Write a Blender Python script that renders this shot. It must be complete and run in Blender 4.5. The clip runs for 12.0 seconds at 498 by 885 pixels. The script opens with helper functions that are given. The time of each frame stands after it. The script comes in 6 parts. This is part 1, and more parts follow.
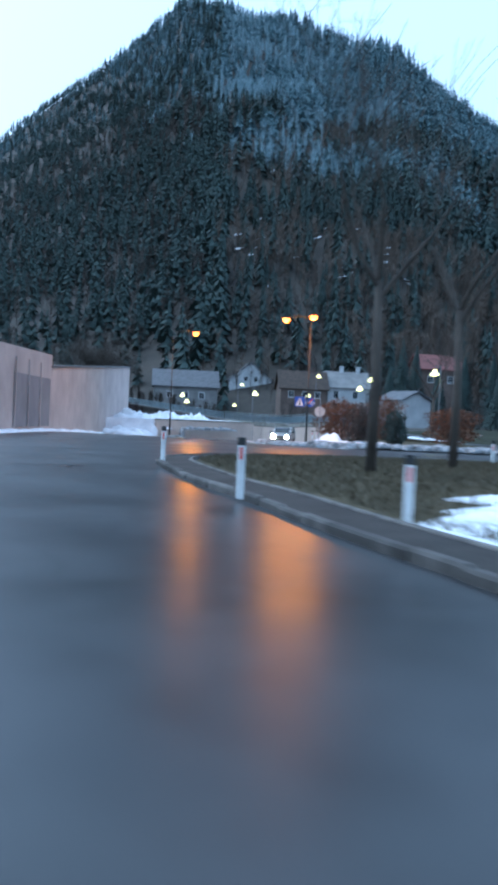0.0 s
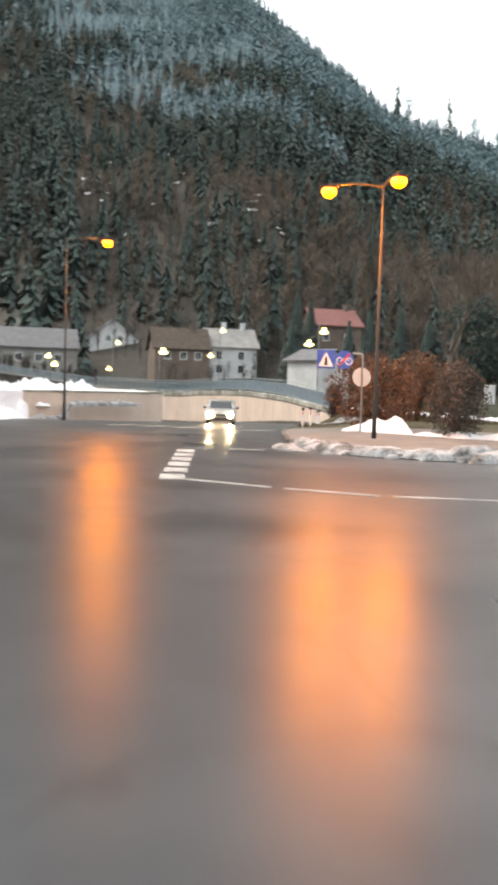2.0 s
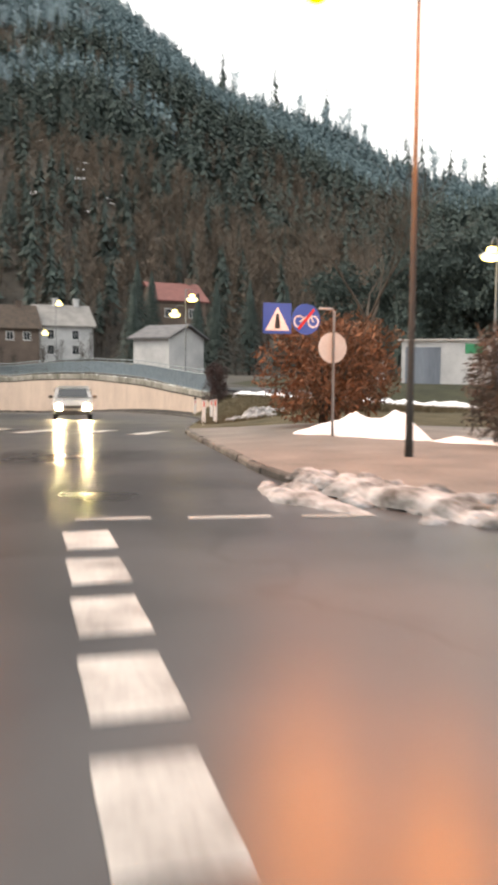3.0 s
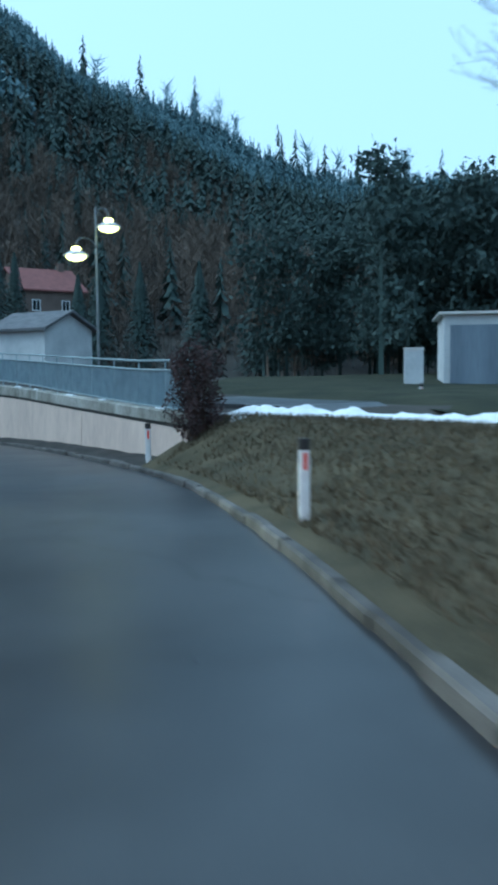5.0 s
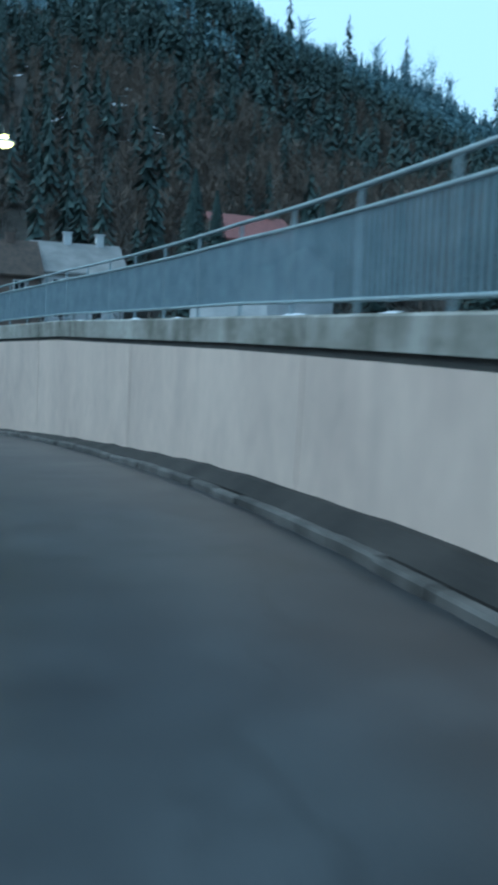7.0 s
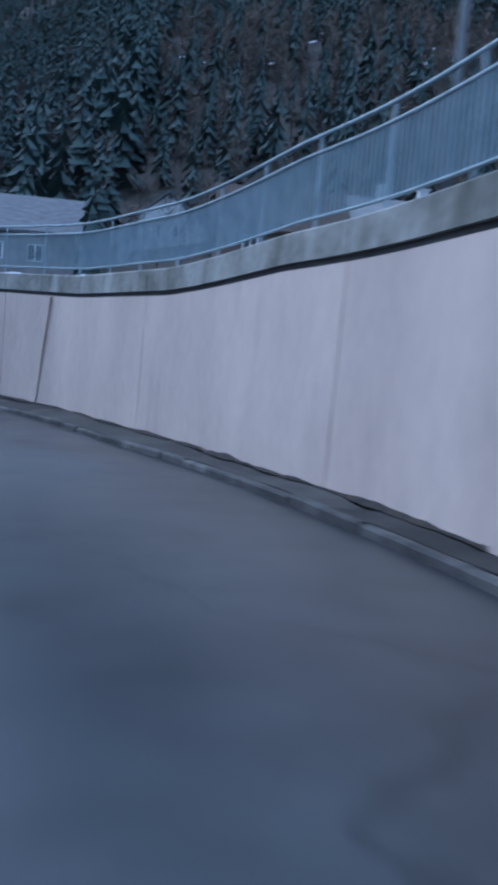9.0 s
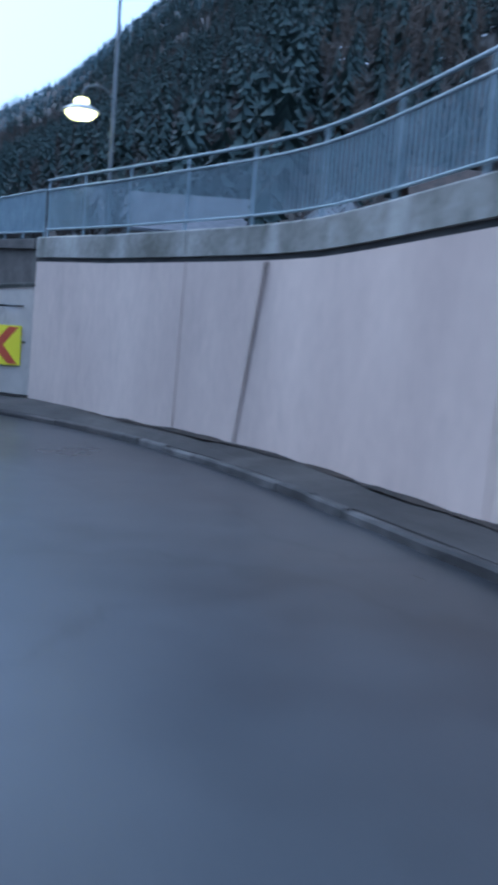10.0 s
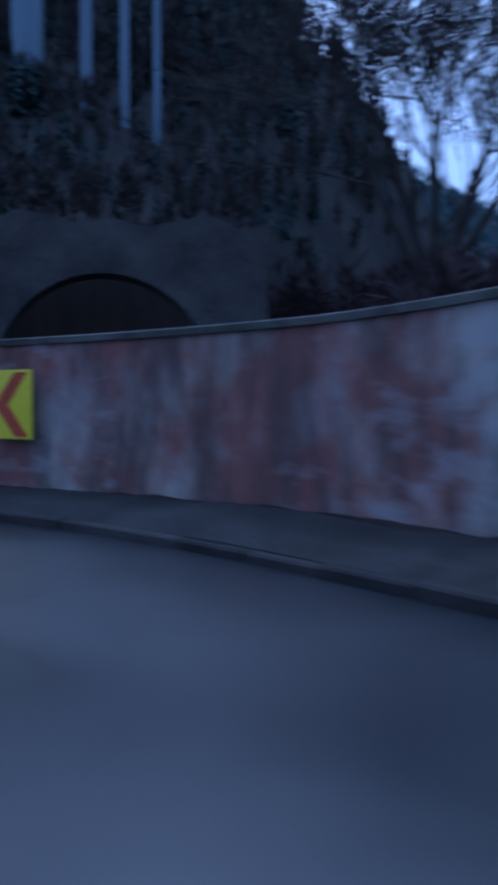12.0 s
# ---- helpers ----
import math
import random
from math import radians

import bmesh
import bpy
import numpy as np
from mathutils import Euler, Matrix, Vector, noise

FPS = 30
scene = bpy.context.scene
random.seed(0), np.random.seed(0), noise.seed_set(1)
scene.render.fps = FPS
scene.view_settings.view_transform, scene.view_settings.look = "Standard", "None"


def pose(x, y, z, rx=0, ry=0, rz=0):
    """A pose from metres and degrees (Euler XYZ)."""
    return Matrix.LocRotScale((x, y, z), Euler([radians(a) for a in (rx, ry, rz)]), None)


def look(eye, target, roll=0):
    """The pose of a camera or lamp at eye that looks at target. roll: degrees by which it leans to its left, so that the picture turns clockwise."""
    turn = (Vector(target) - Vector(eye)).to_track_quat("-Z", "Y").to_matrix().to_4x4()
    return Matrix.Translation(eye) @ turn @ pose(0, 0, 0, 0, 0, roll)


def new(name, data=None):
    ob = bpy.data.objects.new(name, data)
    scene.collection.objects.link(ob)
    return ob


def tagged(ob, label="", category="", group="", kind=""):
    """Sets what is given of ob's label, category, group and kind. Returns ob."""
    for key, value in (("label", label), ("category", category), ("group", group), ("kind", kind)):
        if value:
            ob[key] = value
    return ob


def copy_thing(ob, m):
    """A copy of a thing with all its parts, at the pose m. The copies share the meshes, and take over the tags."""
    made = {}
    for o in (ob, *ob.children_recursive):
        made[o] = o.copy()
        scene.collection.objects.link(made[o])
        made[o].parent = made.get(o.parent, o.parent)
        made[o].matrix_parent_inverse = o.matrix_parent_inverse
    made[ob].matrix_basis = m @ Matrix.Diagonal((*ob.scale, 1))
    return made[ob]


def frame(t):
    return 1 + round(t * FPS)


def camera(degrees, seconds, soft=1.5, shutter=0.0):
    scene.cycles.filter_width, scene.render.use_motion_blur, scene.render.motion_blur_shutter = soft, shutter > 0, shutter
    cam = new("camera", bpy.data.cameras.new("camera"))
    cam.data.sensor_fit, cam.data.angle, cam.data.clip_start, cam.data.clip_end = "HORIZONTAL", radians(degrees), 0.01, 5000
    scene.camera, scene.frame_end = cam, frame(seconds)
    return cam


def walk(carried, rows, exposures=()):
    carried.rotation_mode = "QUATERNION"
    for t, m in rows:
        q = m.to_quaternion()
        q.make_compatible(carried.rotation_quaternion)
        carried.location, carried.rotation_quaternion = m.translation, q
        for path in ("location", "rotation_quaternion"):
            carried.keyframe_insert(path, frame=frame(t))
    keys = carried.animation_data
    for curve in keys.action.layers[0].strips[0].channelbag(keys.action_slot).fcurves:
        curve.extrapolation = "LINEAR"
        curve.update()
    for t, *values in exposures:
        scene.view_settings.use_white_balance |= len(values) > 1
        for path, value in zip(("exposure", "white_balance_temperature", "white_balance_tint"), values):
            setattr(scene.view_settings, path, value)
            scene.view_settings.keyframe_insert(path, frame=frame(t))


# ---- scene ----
# ---- camera and its walk ----
LENS = 30.92
ROWS = [
    (0, 0.000, 0.000, 1.270, -0.00, -1.53, 2.52),
    (0.25, -0.886, 3.735, 1.334, 0.19, -1.60, 2.29),
    (0.5, -1.752, 7.424, 1.376, 0.09, -1.65, 1.94),
    (0.75, -2.538, 11.025, 1.411, -0.42, -1.91, 1.34),
    (1, -3.238, 14.504, 1.436, -1.41, -2.19, 0.77),
    (1.25, -3.810, 17.827, 1.441, -3.12, -2.53, 0.52),
    (1.5, -4.260, 21.055, 1.441, -5.15, -2.83, 0.62),
    (1.75, -4.602, 24.237, 1.437, -7.47, -3.19, 1.15),
    (2, -4.804, 27.367, 1.433, -10.05, -3.50, 1.70),
    (2.25, -4.841, 30.435, 1.424, -12.47, -3.73, 1.94),
    (2.5, -4.727, 33.542, 1.414, -15.51, -4.03, 1.78),
    (2.75, -4.472, 36.784, 1.398, -18.41, -4.23, 1.18),
    (3, -4.071, 40.090, 1.381, -20.80, -4.51, 0.48),
    (3.25, -3.557, 43.394, 1.373, -22.40, -4.86, 0.02),
    (3.5, -2.956, 46.687, 1.373, -23.92, -4.67, -0.38),
    (3.75, -2.272, 49.965, 1.362, -25.30, -4.52, -0.72),
    (4, -1.515, 53.226, 1.329, -26.52, -4.55, -1.02),
    (4.25, -0.695, 56.468, 1.265, -27.56, -4.71, -1.23),
    (4.5, 0.177, 59.689, 1.184, -28.39, -4.83, -1.31),
    (4.75, 1.092, 62.885, 1.097, -28.96, -4.74, -1.16),
    (5, 2.085, 66.029, 1.005, -29.23, -4.13, -0.61),
    (5.25, 3.064, 69.232, 0.916, -29.39, -4.15, -0.09),
    (5.5, 3.999, 72.494, 0.821, -28.59, -4.35, 0.21),
    (5.75, 4.903, 75.756, 0.711, -27.43, -4.63, 0.44),
    (6, 5.721, 78.996, 0.592, -25.90, -4.84, 0.69),
    (6.25, 6.397, 82.197, 0.487, -24.11, -4.99, 1.09),
    (6.5, 6.952, 85.350, 0.384, -22.19, -5.18, 1.48),
    (6.75, 7.394, 88.450, 0.285, -20.11, -5.23, 1.68),
    (7, 7.719, 91.493, 0.185, -18.03, -5.28, 1.80),
    (7.25, 7.935, 94.475, 0.086, -16.06, -5.48, 2.05),
    (7.5, 8.031, 97.401, -0.009, -13.90, -5.62, 2.36),
    (7.75, 8.010, 100.326, -0.108, -11.83, -5.58, 2.55),
    (8, 7.906, 103.247, -0.211, -9.85, -5.58, 2.83),
    (8.25, 7.707, 106.152, -0.321, -7.94, -5.55, 3.09),
    (8.5, 7.413, 109.031, -0.442, -6.06, -5.81, 3.62),
    (8.75, 7.028, 111.874, -0.572, -4.19, -6.07, 4.17),
    (9, 6.553, 114.671, -0.711, -2.27, -6.31, 4.63),
    (9.25, 5.983, 117.409, -0.857, -0.24, -6.47, 4.91),
    (9.5, 5.266, 120.061, -1.008, 2.04, -6.52, 4.80),
    (9.75, 4.471, 122.657, -1.144, 4.42, -6.26, 4.60),
    (10, 3.586, 125.187, -1.267, 6.92, -5.95, 4.43),
    (10.25, 2.624, 127.641, -1.378, 9.86, -5.76, 4.32),
    (10.5, 1.533, 130.014, -1.480, 13.48, -5.61, 4.08),
    (10.75, 0.265, 132.299, -1.571, 18.02, -5.39, 3.51),
    (11, -1.180, 134.499, -1.655, 23.20, -5.14, 2.73),
    (11.25, -2.988, 136.577, -1.702, 29.70, -4.80, 1.61),
    (11.5, -5.190, 138.310, -1.704, 36.95, -4.22, 0.41),
    (11.75, -7.139, 139.941, -1.683, 44.68, -3.10, -0.12),
    (12, -9.208, 141.142, -1.656, 51.96, -2.23, 0.07),
]
EXPOSURES = [
    (0.0, 0.62, 4450, 0), (0.5, 0.74, 4750, 2), (1.0, 1.05, 5350, 5), (1.5, 1.25, 5900, 8), (2.0, 1.4, 7000, 8), (2.5, 1.5, 7450, 9), (3.2, 1.15, 7400, 12),
    (4.8, 0.35, 4450, -10), (6.0, 0.35, 4300, -14), (6.5, 0.27, 4050, -20), (7.0, 0.32, 4350, -14), (7.5, 0.36, 4420, -5), (9.5, 0.5, 4250, 10), (10.5, 0.55, 4350, 8), (11.0, 0.36, 4350, 10), (11.6, 0.0, 4330, 14), (12.0, -0.6, 3850, 17),
]


def car_pose(x, y, z, yaw, pitch, roll):
    """The lens looks ahead and level at pitch 0; roll leans it to its left."""
    return pose(x, y, z, 90 + pitch, 0, yaw) @ pose(0, 0, 0, 0, 0, roll)


cam = camera(LENS, 12.0, 3.8, 0.5)
walk(cam, [(r[0], car_pose(*r[1:])) for r in ROWS], EXPOSURES)

# ---- world and sun ----
SUN_EL, SUN_ROT = 48.0, -60.0
world = bpy.data.worlds.new("dusk_sky")
scene.world = world
world.use_nodes = True
wn = world.node_tree.nodes
wn.clear()
sky = wn.new("ShaderNodeTexSky")
sky.sky_type = "NISHITA"
sky.sun_disc = False
sky.sun_elevation = radians(SUN_EL)
sky.sun_rotation = radians(SUN_ROT)
sky.air_density, sky.dust_density, sky.ozone_density = 1.0, 6.0, 1.0
bg = wn.new("ShaderNodeBackground")
bg.inputs["Strength"].default_value = 0.05
cloud = wn.new("ShaderNodeBackground")
cloud.inputs["Color"].default_value, cloud.inputs["Strength"].default_value = (0.90, 0.96, 1.0, 1), 0.62
both = wn.new("ShaderNodeAddShader")
wo = wn.new("ShaderNodeOutputWorld")
world.node_tree.links.new(sky.outputs[0], bg.inputs[0])
world.node_tree.links.new(bg.outputs[0], both.inputs[0])
world.node_tree.links.new(cloud.outputs[0], both.inputs[1])
world.node_tree.links.new(both.outputs[0], wo.inputs[0])

sun_data = bpy.data.lights.new("sun", "SUN")
sun_data.energy, sun_data.angle, sun_data.color = 0.5, radians(40), (1.0, 0.95, 0.9)
sun = new("sun", sun_data)
to_sun = Vector((math.sin(radians(SUN_ROT)) * math.cos(radians(SUN_EL)), math.cos(radians(SUN_ROT)) * math.cos(radians(SUN_EL)), math.sin(radians(SUN_EL))))
sun.matrix_world = look(to_sun * 100, (0, 0, 0))


# ---- materials ----
def material(name, a, b, rough=0.8, scale=3.0, fine=40.0, bump=0.2, metal=0.0, stretch=(1, 1, 1), rough_var=0.1, dist=0.02):
    """Two colours mixed by coarse and fine noise, with relief and uneven gloss."""
    m = bpy.data.materials.new(name)
    m.use_nodes = True
    n, l = m.node_tree.nodes, m.node_tree.links
    p = n["Principled BSDF"]
    tc = n.new("ShaderNodeNewGeometry")
    mp = n.new("ShaderNodeMapping")
    mp.inputs["Scale"].default_value = stretch
    l.new(tc.outputs["Position"], mp.inputs["Vector"])
    n1, n2 = n.new("ShaderNodeTexNoise"), n.new("ShaderNodeTexNoise")
    n1.inputs["Scale"].default_value, n2.inputs["Scale"].default_value = scale, fine
    n1.inputs["Detail"].default_value, n2.inputs["Detail"].default_value = 4, 3
    l.new(mp.outputs[0], n1.inputs["Vector"])
    l.new(mp.outputs[0], n2.inputs["Vector"])
    add = n.new("ShaderNodeMath")
    add.operation = "MULTIPLY_ADD"
    l.new(n2.outputs[0], add.inputs[0])
    add.inputs[1].default_value = 0.45
    l.new(n1.outputs[0], add.inputs[2])
    ramp = n.new("ShaderNodeValToRGB")
    ramp.color_ramp.elements[0].position, ramp.color_ramp.elements[1].position = 0.5, 0.95
    ramp.color_ramp.elements[0].color, ramp.color_ramp.elements[1].color = (*a, 1), (*b, 1)
    l.new(add.outputs[0], ramp.inputs[0])
    l.new(ramp.outputs[0], p.inputs["Base Color"])
    rr = n.new("ShaderNodeMapRange")
    rr.inputs["To Min"].default_value, rr.inputs["To Max"].default_value = max(rough - rough_var, 0.02), min(rough + rough_var, 1)
    l.new(n1.outputs[0], rr.inputs["Value"])
    l.new(rr.outputs[0], p.inputs["Roughness"])
    p.inputs["Metallic"].default_value = metal
    if bump:
        bp = n.new("ShaderNodeBump")
        bp.inputs["Strength"].default_value, bp.inputs["Distance"].default_value = bump, dist
        l.new(add.outputs[0], bp.inputs["Height"])
        l.new(bp.outputs[0], p.inputs["Normal"])
    return m


def streaks(m, colour, most, scale=1.6, run=0.12, low=0.5, high=0.75):
    """Rain streaks: dark runs drawn out down the wall, broken up by large stains."""
    n, l = m.node_tree.nodes, m.node_tree.links
    p = n["Principled BSDF"]
    old = p.inputs["Base Color"].links[0].from_socket
    geo = n.new("ShaderNodeNewGeometry")
    mp = n.new("ShaderNodeMapping")
    mp.inputs["Scale"].default_value = (1, 1, run)
    l.new(geo.outputs["Position"], mp.inputs["Vector"])
    a, b = n.new("ShaderNodeTexNoise"), n.new("ShaderNodeTexNoise")
    a.inputs["Scale"].default_value, a.inputs["Detail"].default_value = scale * 2.2, 6
    b.inputs["Scale"].default_value, b.inputs["Detail"].default_value = scale * 0.28, 3
    l.new(mp.outputs[0], a.inputs["Vector"])
    l.new(geo.outputs["Position"], b.inputs["Vector"])
    mul = n.new("ShaderNodeMath")
    mul.operation = "ADD"
    l.new(a.outputs[0], mul.inputs[0])
    l.new(b.outputs[0], mul.inputs[1])
    half = n.new("ShaderNodeMapRange")
    half.inputs["From Min"].default_value, half.inputs["From Max"].default_value = low * 2, high * 2
    half.inputs["To Max"].default_value = most
    l.new(mul.outputs[0], half.inputs["Value"])
    mix = n.new("ShaderNodeMix")
    mix.data_type = "RGBA"
    l.new(half.outputs[0], mix.inputs[0])
    l.new(old, mix.inputs[6])
    mix.inputs[7].default_value = (*colour, 1)
    l.new(mix.outputs[2], p.inputs["Base Color"])


def ageing(m, colour, most, scale, run, shift):
    """Ragged patches of another plaster or brick, few where the wall begins and many further on."""
    n, l = m.node_tree.nodes, m.node_tree.links
    p = n["Principled BSDF"]
    old = p.inputs["Base Color"].links[0].from_socket
    geo = n.new("ShaderNodeNewGeometry")
    mp = n.new("ShaderNodeMapping")
    mp.inputs["Scale"].default_value = (1, 1, run)
    l.new(geo.outputs["Position"], mp.inputs["Vector"])
    tex = n.new("ShaderNodeTexNoise")
    tex.inputs["Scale"].default_value, tex.inputs["Detail"].default_value, tex.inputs["Roughness"].default_value = scale, 8, 0.65
    l.new(mp.outputs[0], tex.inputs["Vector"])
    sep = n.new("ShaderNodeSeparateXYZ")
    l.new(geo.outputs["Position"], sep.inputs[0])
    along = n.new("ShaderNodeMapRange")
    along.inputs["From Min"].default_value, along.inputs["From Max"].default_value = -7.5, -15.0
    along.inputs["To Min"].default_value, along.inputs["To Max"].default_value = -0.22 - shift, 0.02 - shift
    l.new(sep.outputs[0], along.inputs["Value"])
    add = n.new("ShaderNodeMath")
    add.operation = "ADD"
    l.new(tex.outputs[0], add.inputs[0])
    l.new(along.outputs[0], add.inputs[1])
    cut = n.new("ShaderNodeMapRange")
    cut.inputs["From Min"].default_value, cut.inputs["From Max"].default_value = 0.44, 0.58
    cut.inputs["To Max"].default_value = most
    l.new(add.outputs[0], cut.inputs["Value"])
    mix = n.new("ShaderNodeMix")
    mix.data_type = "RGBA"
    l.new(cut.outputs[0], mix.inputs[0])
    l.new(old, mix.inputs[6])
    mix.inputs[7].default_value = (*colour, 1)
    l.new(mix.outputs[2], p.inputs["Base Color"])


def cracks(m):
    """Sealed cracks, oily patches and a worn, greyer band here and there in the asphalt."""
    n, l = m.node_tree.nodes, m.node_tree.links
    p = n["Principled BSDF"]
    old = p.inputs["Base Color"].links[0].from_socket
    geo = n.new("ShaderNodeNewGeometry")
    warp = n.new("ShaderNodeTexNoise")
    warp.inputs["Scale"].default_value, warp.inputs["Detail"].default_value = 0.7, 5
    l.new(geo.outputs["Position"], warp.inputs["Vector"])
    add = n.new("ShaderNodeVectorMath")
    add.operation = "MULTIPLY_ADD"
    l.new(warp.outputs["Color"], add.inputs[0])
    add.inputs[1].default_value = (2.4, 2.4, 0)
    l.new(geo.outputs["Position"], add.inputs[2])
    cell = n.new("ShaderNodeTexVoronoi")
    cell.feature = "DISTANCE_TO_EDGE"
    cell.inputs["Scale"].default_value = 0.22
    l.new(add.outputs[0], cell.inputs["Vector"])
    line = n.new("ShaderNodeMapRange")
    line.inputs["From Min"].default_value, line.inputs["From Max"].default_value = 0.004, 0.014
    line.inputs["To Min"].default_value, line.inputs["To Max"].default_value = 0.5, 0.0
    l.new(cell.outputs["Distance"], line.inputs["Value"])
    patch = n.new("ShaderNodeTexNoise")
    patch.inputs["Scale"].default_value, patch.inputs["Detail"].default_value = 0.16, 7
    l.new(geo.outputs["Position"], patch.inputs["Vector"])
    pale = n.new("ShaderNodeMapRange")
    pale.inputs["From Min"].default_value, pale.inputs["From Max"].default_value = 0.5, 0.66
    pale.inputs["To Max"].default_value = 0.45
    l.new(patch.outputs[0], pale.inputs["Value"])
    m1, m2 = n.new("ShaderNodeMix"), n.new("ShaderNodeMix")
    m1.data_type = m2.data_type = "RGBA"
    l.new(pale.outputs[0], m1.inputs[0])
    l.new(old, m1.inputs[6])
    m1.inputs[7].default_value = (0.060, 0.061, 0.063, 1)
    l.new(line.outputs[0], m2.inputs[0])
    l.new(m1.outputs[2], m2.inputs[6])
    m2.inputs[7].default_value = (0.012, 0.012, 0.013, 1)
    l.new(m2.outputs[2], p.inputs["Base Color"])


def tint_by_island(m, low, high):
    """Vary a woods material from tree to tree."""
    n, l = m.node_tree.nodes, m.node_tree.links
    p = n["Principled BSDF"]
    geo = n.new("ShaderNodeNewGeometry")
    ramp = n.new("ShaderNodeValToRGB")
    ramp.color_ramp.elements[0].color, ramp.color_ramp.elements[1].color = (*low, 1), (*high, 1)
    l.new(geo.outputs["Random Per Island"], ramp.inputs[0])
    l.new(ramp.outputs[0], p.inputs["Base Color"])
    return m


def tint_by_object(m, low, high):
    """Vary the brightness of a material from piece to piece."""
    n, l = m.node_tree.nodes, m.node_tree.links
    p = n["Principled BSDF"]
    old = p.inputs["Base Color"].links[0].from_socket
    info = n.new("ShaderNodeObjectInfo")
    rng_map = n.new("ShaderNodeMapRange")
    rng_map.inputs["To Min"].default_value, rng_map.inputs["To Max"].default_value = low, high
    l.new(info.outputs["Random"], rng_map.inputs["Value"])
    hsv = n.new("ShaderNodeHueSaturation")
    l.new(rng_map.outputs[0], hsv.inputs["Value"])
    l.new(old, hsv.inputs["Color"])
    l.new(hsv.outputs[0], p.inputs["Base Color"])


def glowing(name, colour, strength):
    m = bpy.data.materials.new(name)
    m.use_nodes = True
    p = m.node_tree.nodes["Principled BSDF"]
    p.inputs["Base Color"].default_value = (0.25, 0.2, 0.15, 1)
    p.inputs["Emission Color"].default_value = (*colour, 1)
    p.inputs["Emission Strength"].default_value = strength
    return m


def glass(name):
    m = bpy.data.materials.new(name)
    m.use_nodes = True
    p = m.node_tree.nodes["Principled BSDF"]
    p.inputs["Base Color"].default_value = (0.02, 0.025, 0.03, 1)
    p.inputs["Roughness"].default_value = 0.05
    return m


M = {}
M["asphalt"] = material("wet_asphalt", (0.020, 0.022, 0.025), (0.050, 0.052, 0.056), 0.32, 0.35, 60, 0.2, 0, (1, 1, 1), 0.12, 0.01)
M["asphalt"].node_tree.nodes["Principled BSDF"].inputs["Specular IOR Level"].default_value = 0.32
streaks(M["asphalt"], (0.018, 0.018, 0.02), 0.7, 0.8, 1.0, 0.46, 0.62)
cracks(M["asphalt"])
M["kerb"] = material("granite_kerb", (0.04, 0.037, 0.034), (0.15, 0.14, 0.13), 0.85, 1.5, 50, 0.4)
streaks(M["kerb"], (0.025, 0.022, 0.019), 0.8, 1.2, 1.0, 0.47, 0.62)
tint_by_object(M["kerb"], 0.6, 1.25)
M["muddy_kerb"] = material("mud_caked_kerb", (0.022, 0.019, 0.017), (0.085, 0.074, 0.065), 0.92, 1.2, 24, 0.5)
tint_by_object(M["muddy_kerb"], 0.6, 1.25)
M["apron"] = material("dirty_apron", (0.017, 0.016, 0.015), (0.055, 0.050, 0.046), 0.85, 1.2, 30, 0.3)
M["apron"].node_tree.nodes["Principled BSDF"].inputs["Specular IOR Level"].default_value = 0.2
M["ledge"] = material("muddy_ledge", (0.020, 0.018, 0.016), (0.075, 0.067, 0.059), 0.88, 1.1, 22, 0.5, 0, (1, 1, 1), 0.06, 0.02)
streaks(M["ledge"], (0.02, 0.017, 0.014), 0.8, 1.0, 1.0, 0.47, 0.6)
M["litter"] = material("dead_leaf_litter", (0.008, 0.007, 0.006), (0.045, 0.032, 0.022), 0.95, 3.0, 40, 0.8, 0, (1, 1, 1), 0.03, 0.02)
M["footway"] = material("muddy_footway", (0.07, 0.062, 0.055), (0.17, 0.15, 0.135), 0.75, 0.7, 25, 0.35)
M["grass"] = material("winter_grass", (0.042, 0.038, 0.022), (0.10, 0.084, 0.05), 0.95, 0.8, 25, 0.6, 0, (1, 1, 1), 0.03, 0.06)
M["dark_grass"] = material("damp_dark_grass", (0.018, 0.022, 0.014), (0.05, 0.05, 0.03), 0.95, 0.6, 20, 0.6, 0, (1, 1, 1), 0.03, 0.06)
M["dark_grass"].node_tree.nodes["Principled BSDF"].inputs["Specular IOR Level"].default_value = 0.15
M["grass"].node_tree.nodes["Principled BSDF"].inputs["Specular IOR Level"].default_value = 0.2
M["blade"] = tint_by_island(material("dry_grass_blades", (0.05, 0.05, 0.03), (0.15, 0.12, 0.08), 0.95, 0.8, 25, 0), (0.055, 0.048, 0.026), (0.115, 0.092, 0.054))
M["snow"] = material("old_snow", (0.62, 0.64, 0.68), (0.86, 0.87, 0.9), 0.75, 1.2, 12, 0.5, 0, (1, 1, 1), 0.1, 0.05)
M["dirty_snow"] = material("dirty_snow", (0.04, 0.037, 0.034), (0.42, 0.42, 0.43), 0.85, 2.4, 16, 0.9, 0, (1, 1, 1), 0.1, 0.06)
M["soil"] = material("forest_floor", (0.016, 0.015, 0.013), (0.05, 0.043, 0.034), 0.95, 0.05, 0.8, 0.3, 0, (1, 1, 1), 0.03, 0.5)
M["concrete"] = material("weathered_concrete", (0.462, 0.372, 0.315), (0.612, 0.498, 0.418), 0.85, 0.5, 9, 0.2, 0, (1, 1, 0.35), 0.08, 0.01)
streaks(M["concrete"], (0.25, 0.205, 0.18), 0.42, 0.7, 0.6, 0.5, 0.72)
streaks(M["concrete"], (0.13, 0.115, 0.10), 0.32, 1.8, 0.06, 0.6, 0.76)
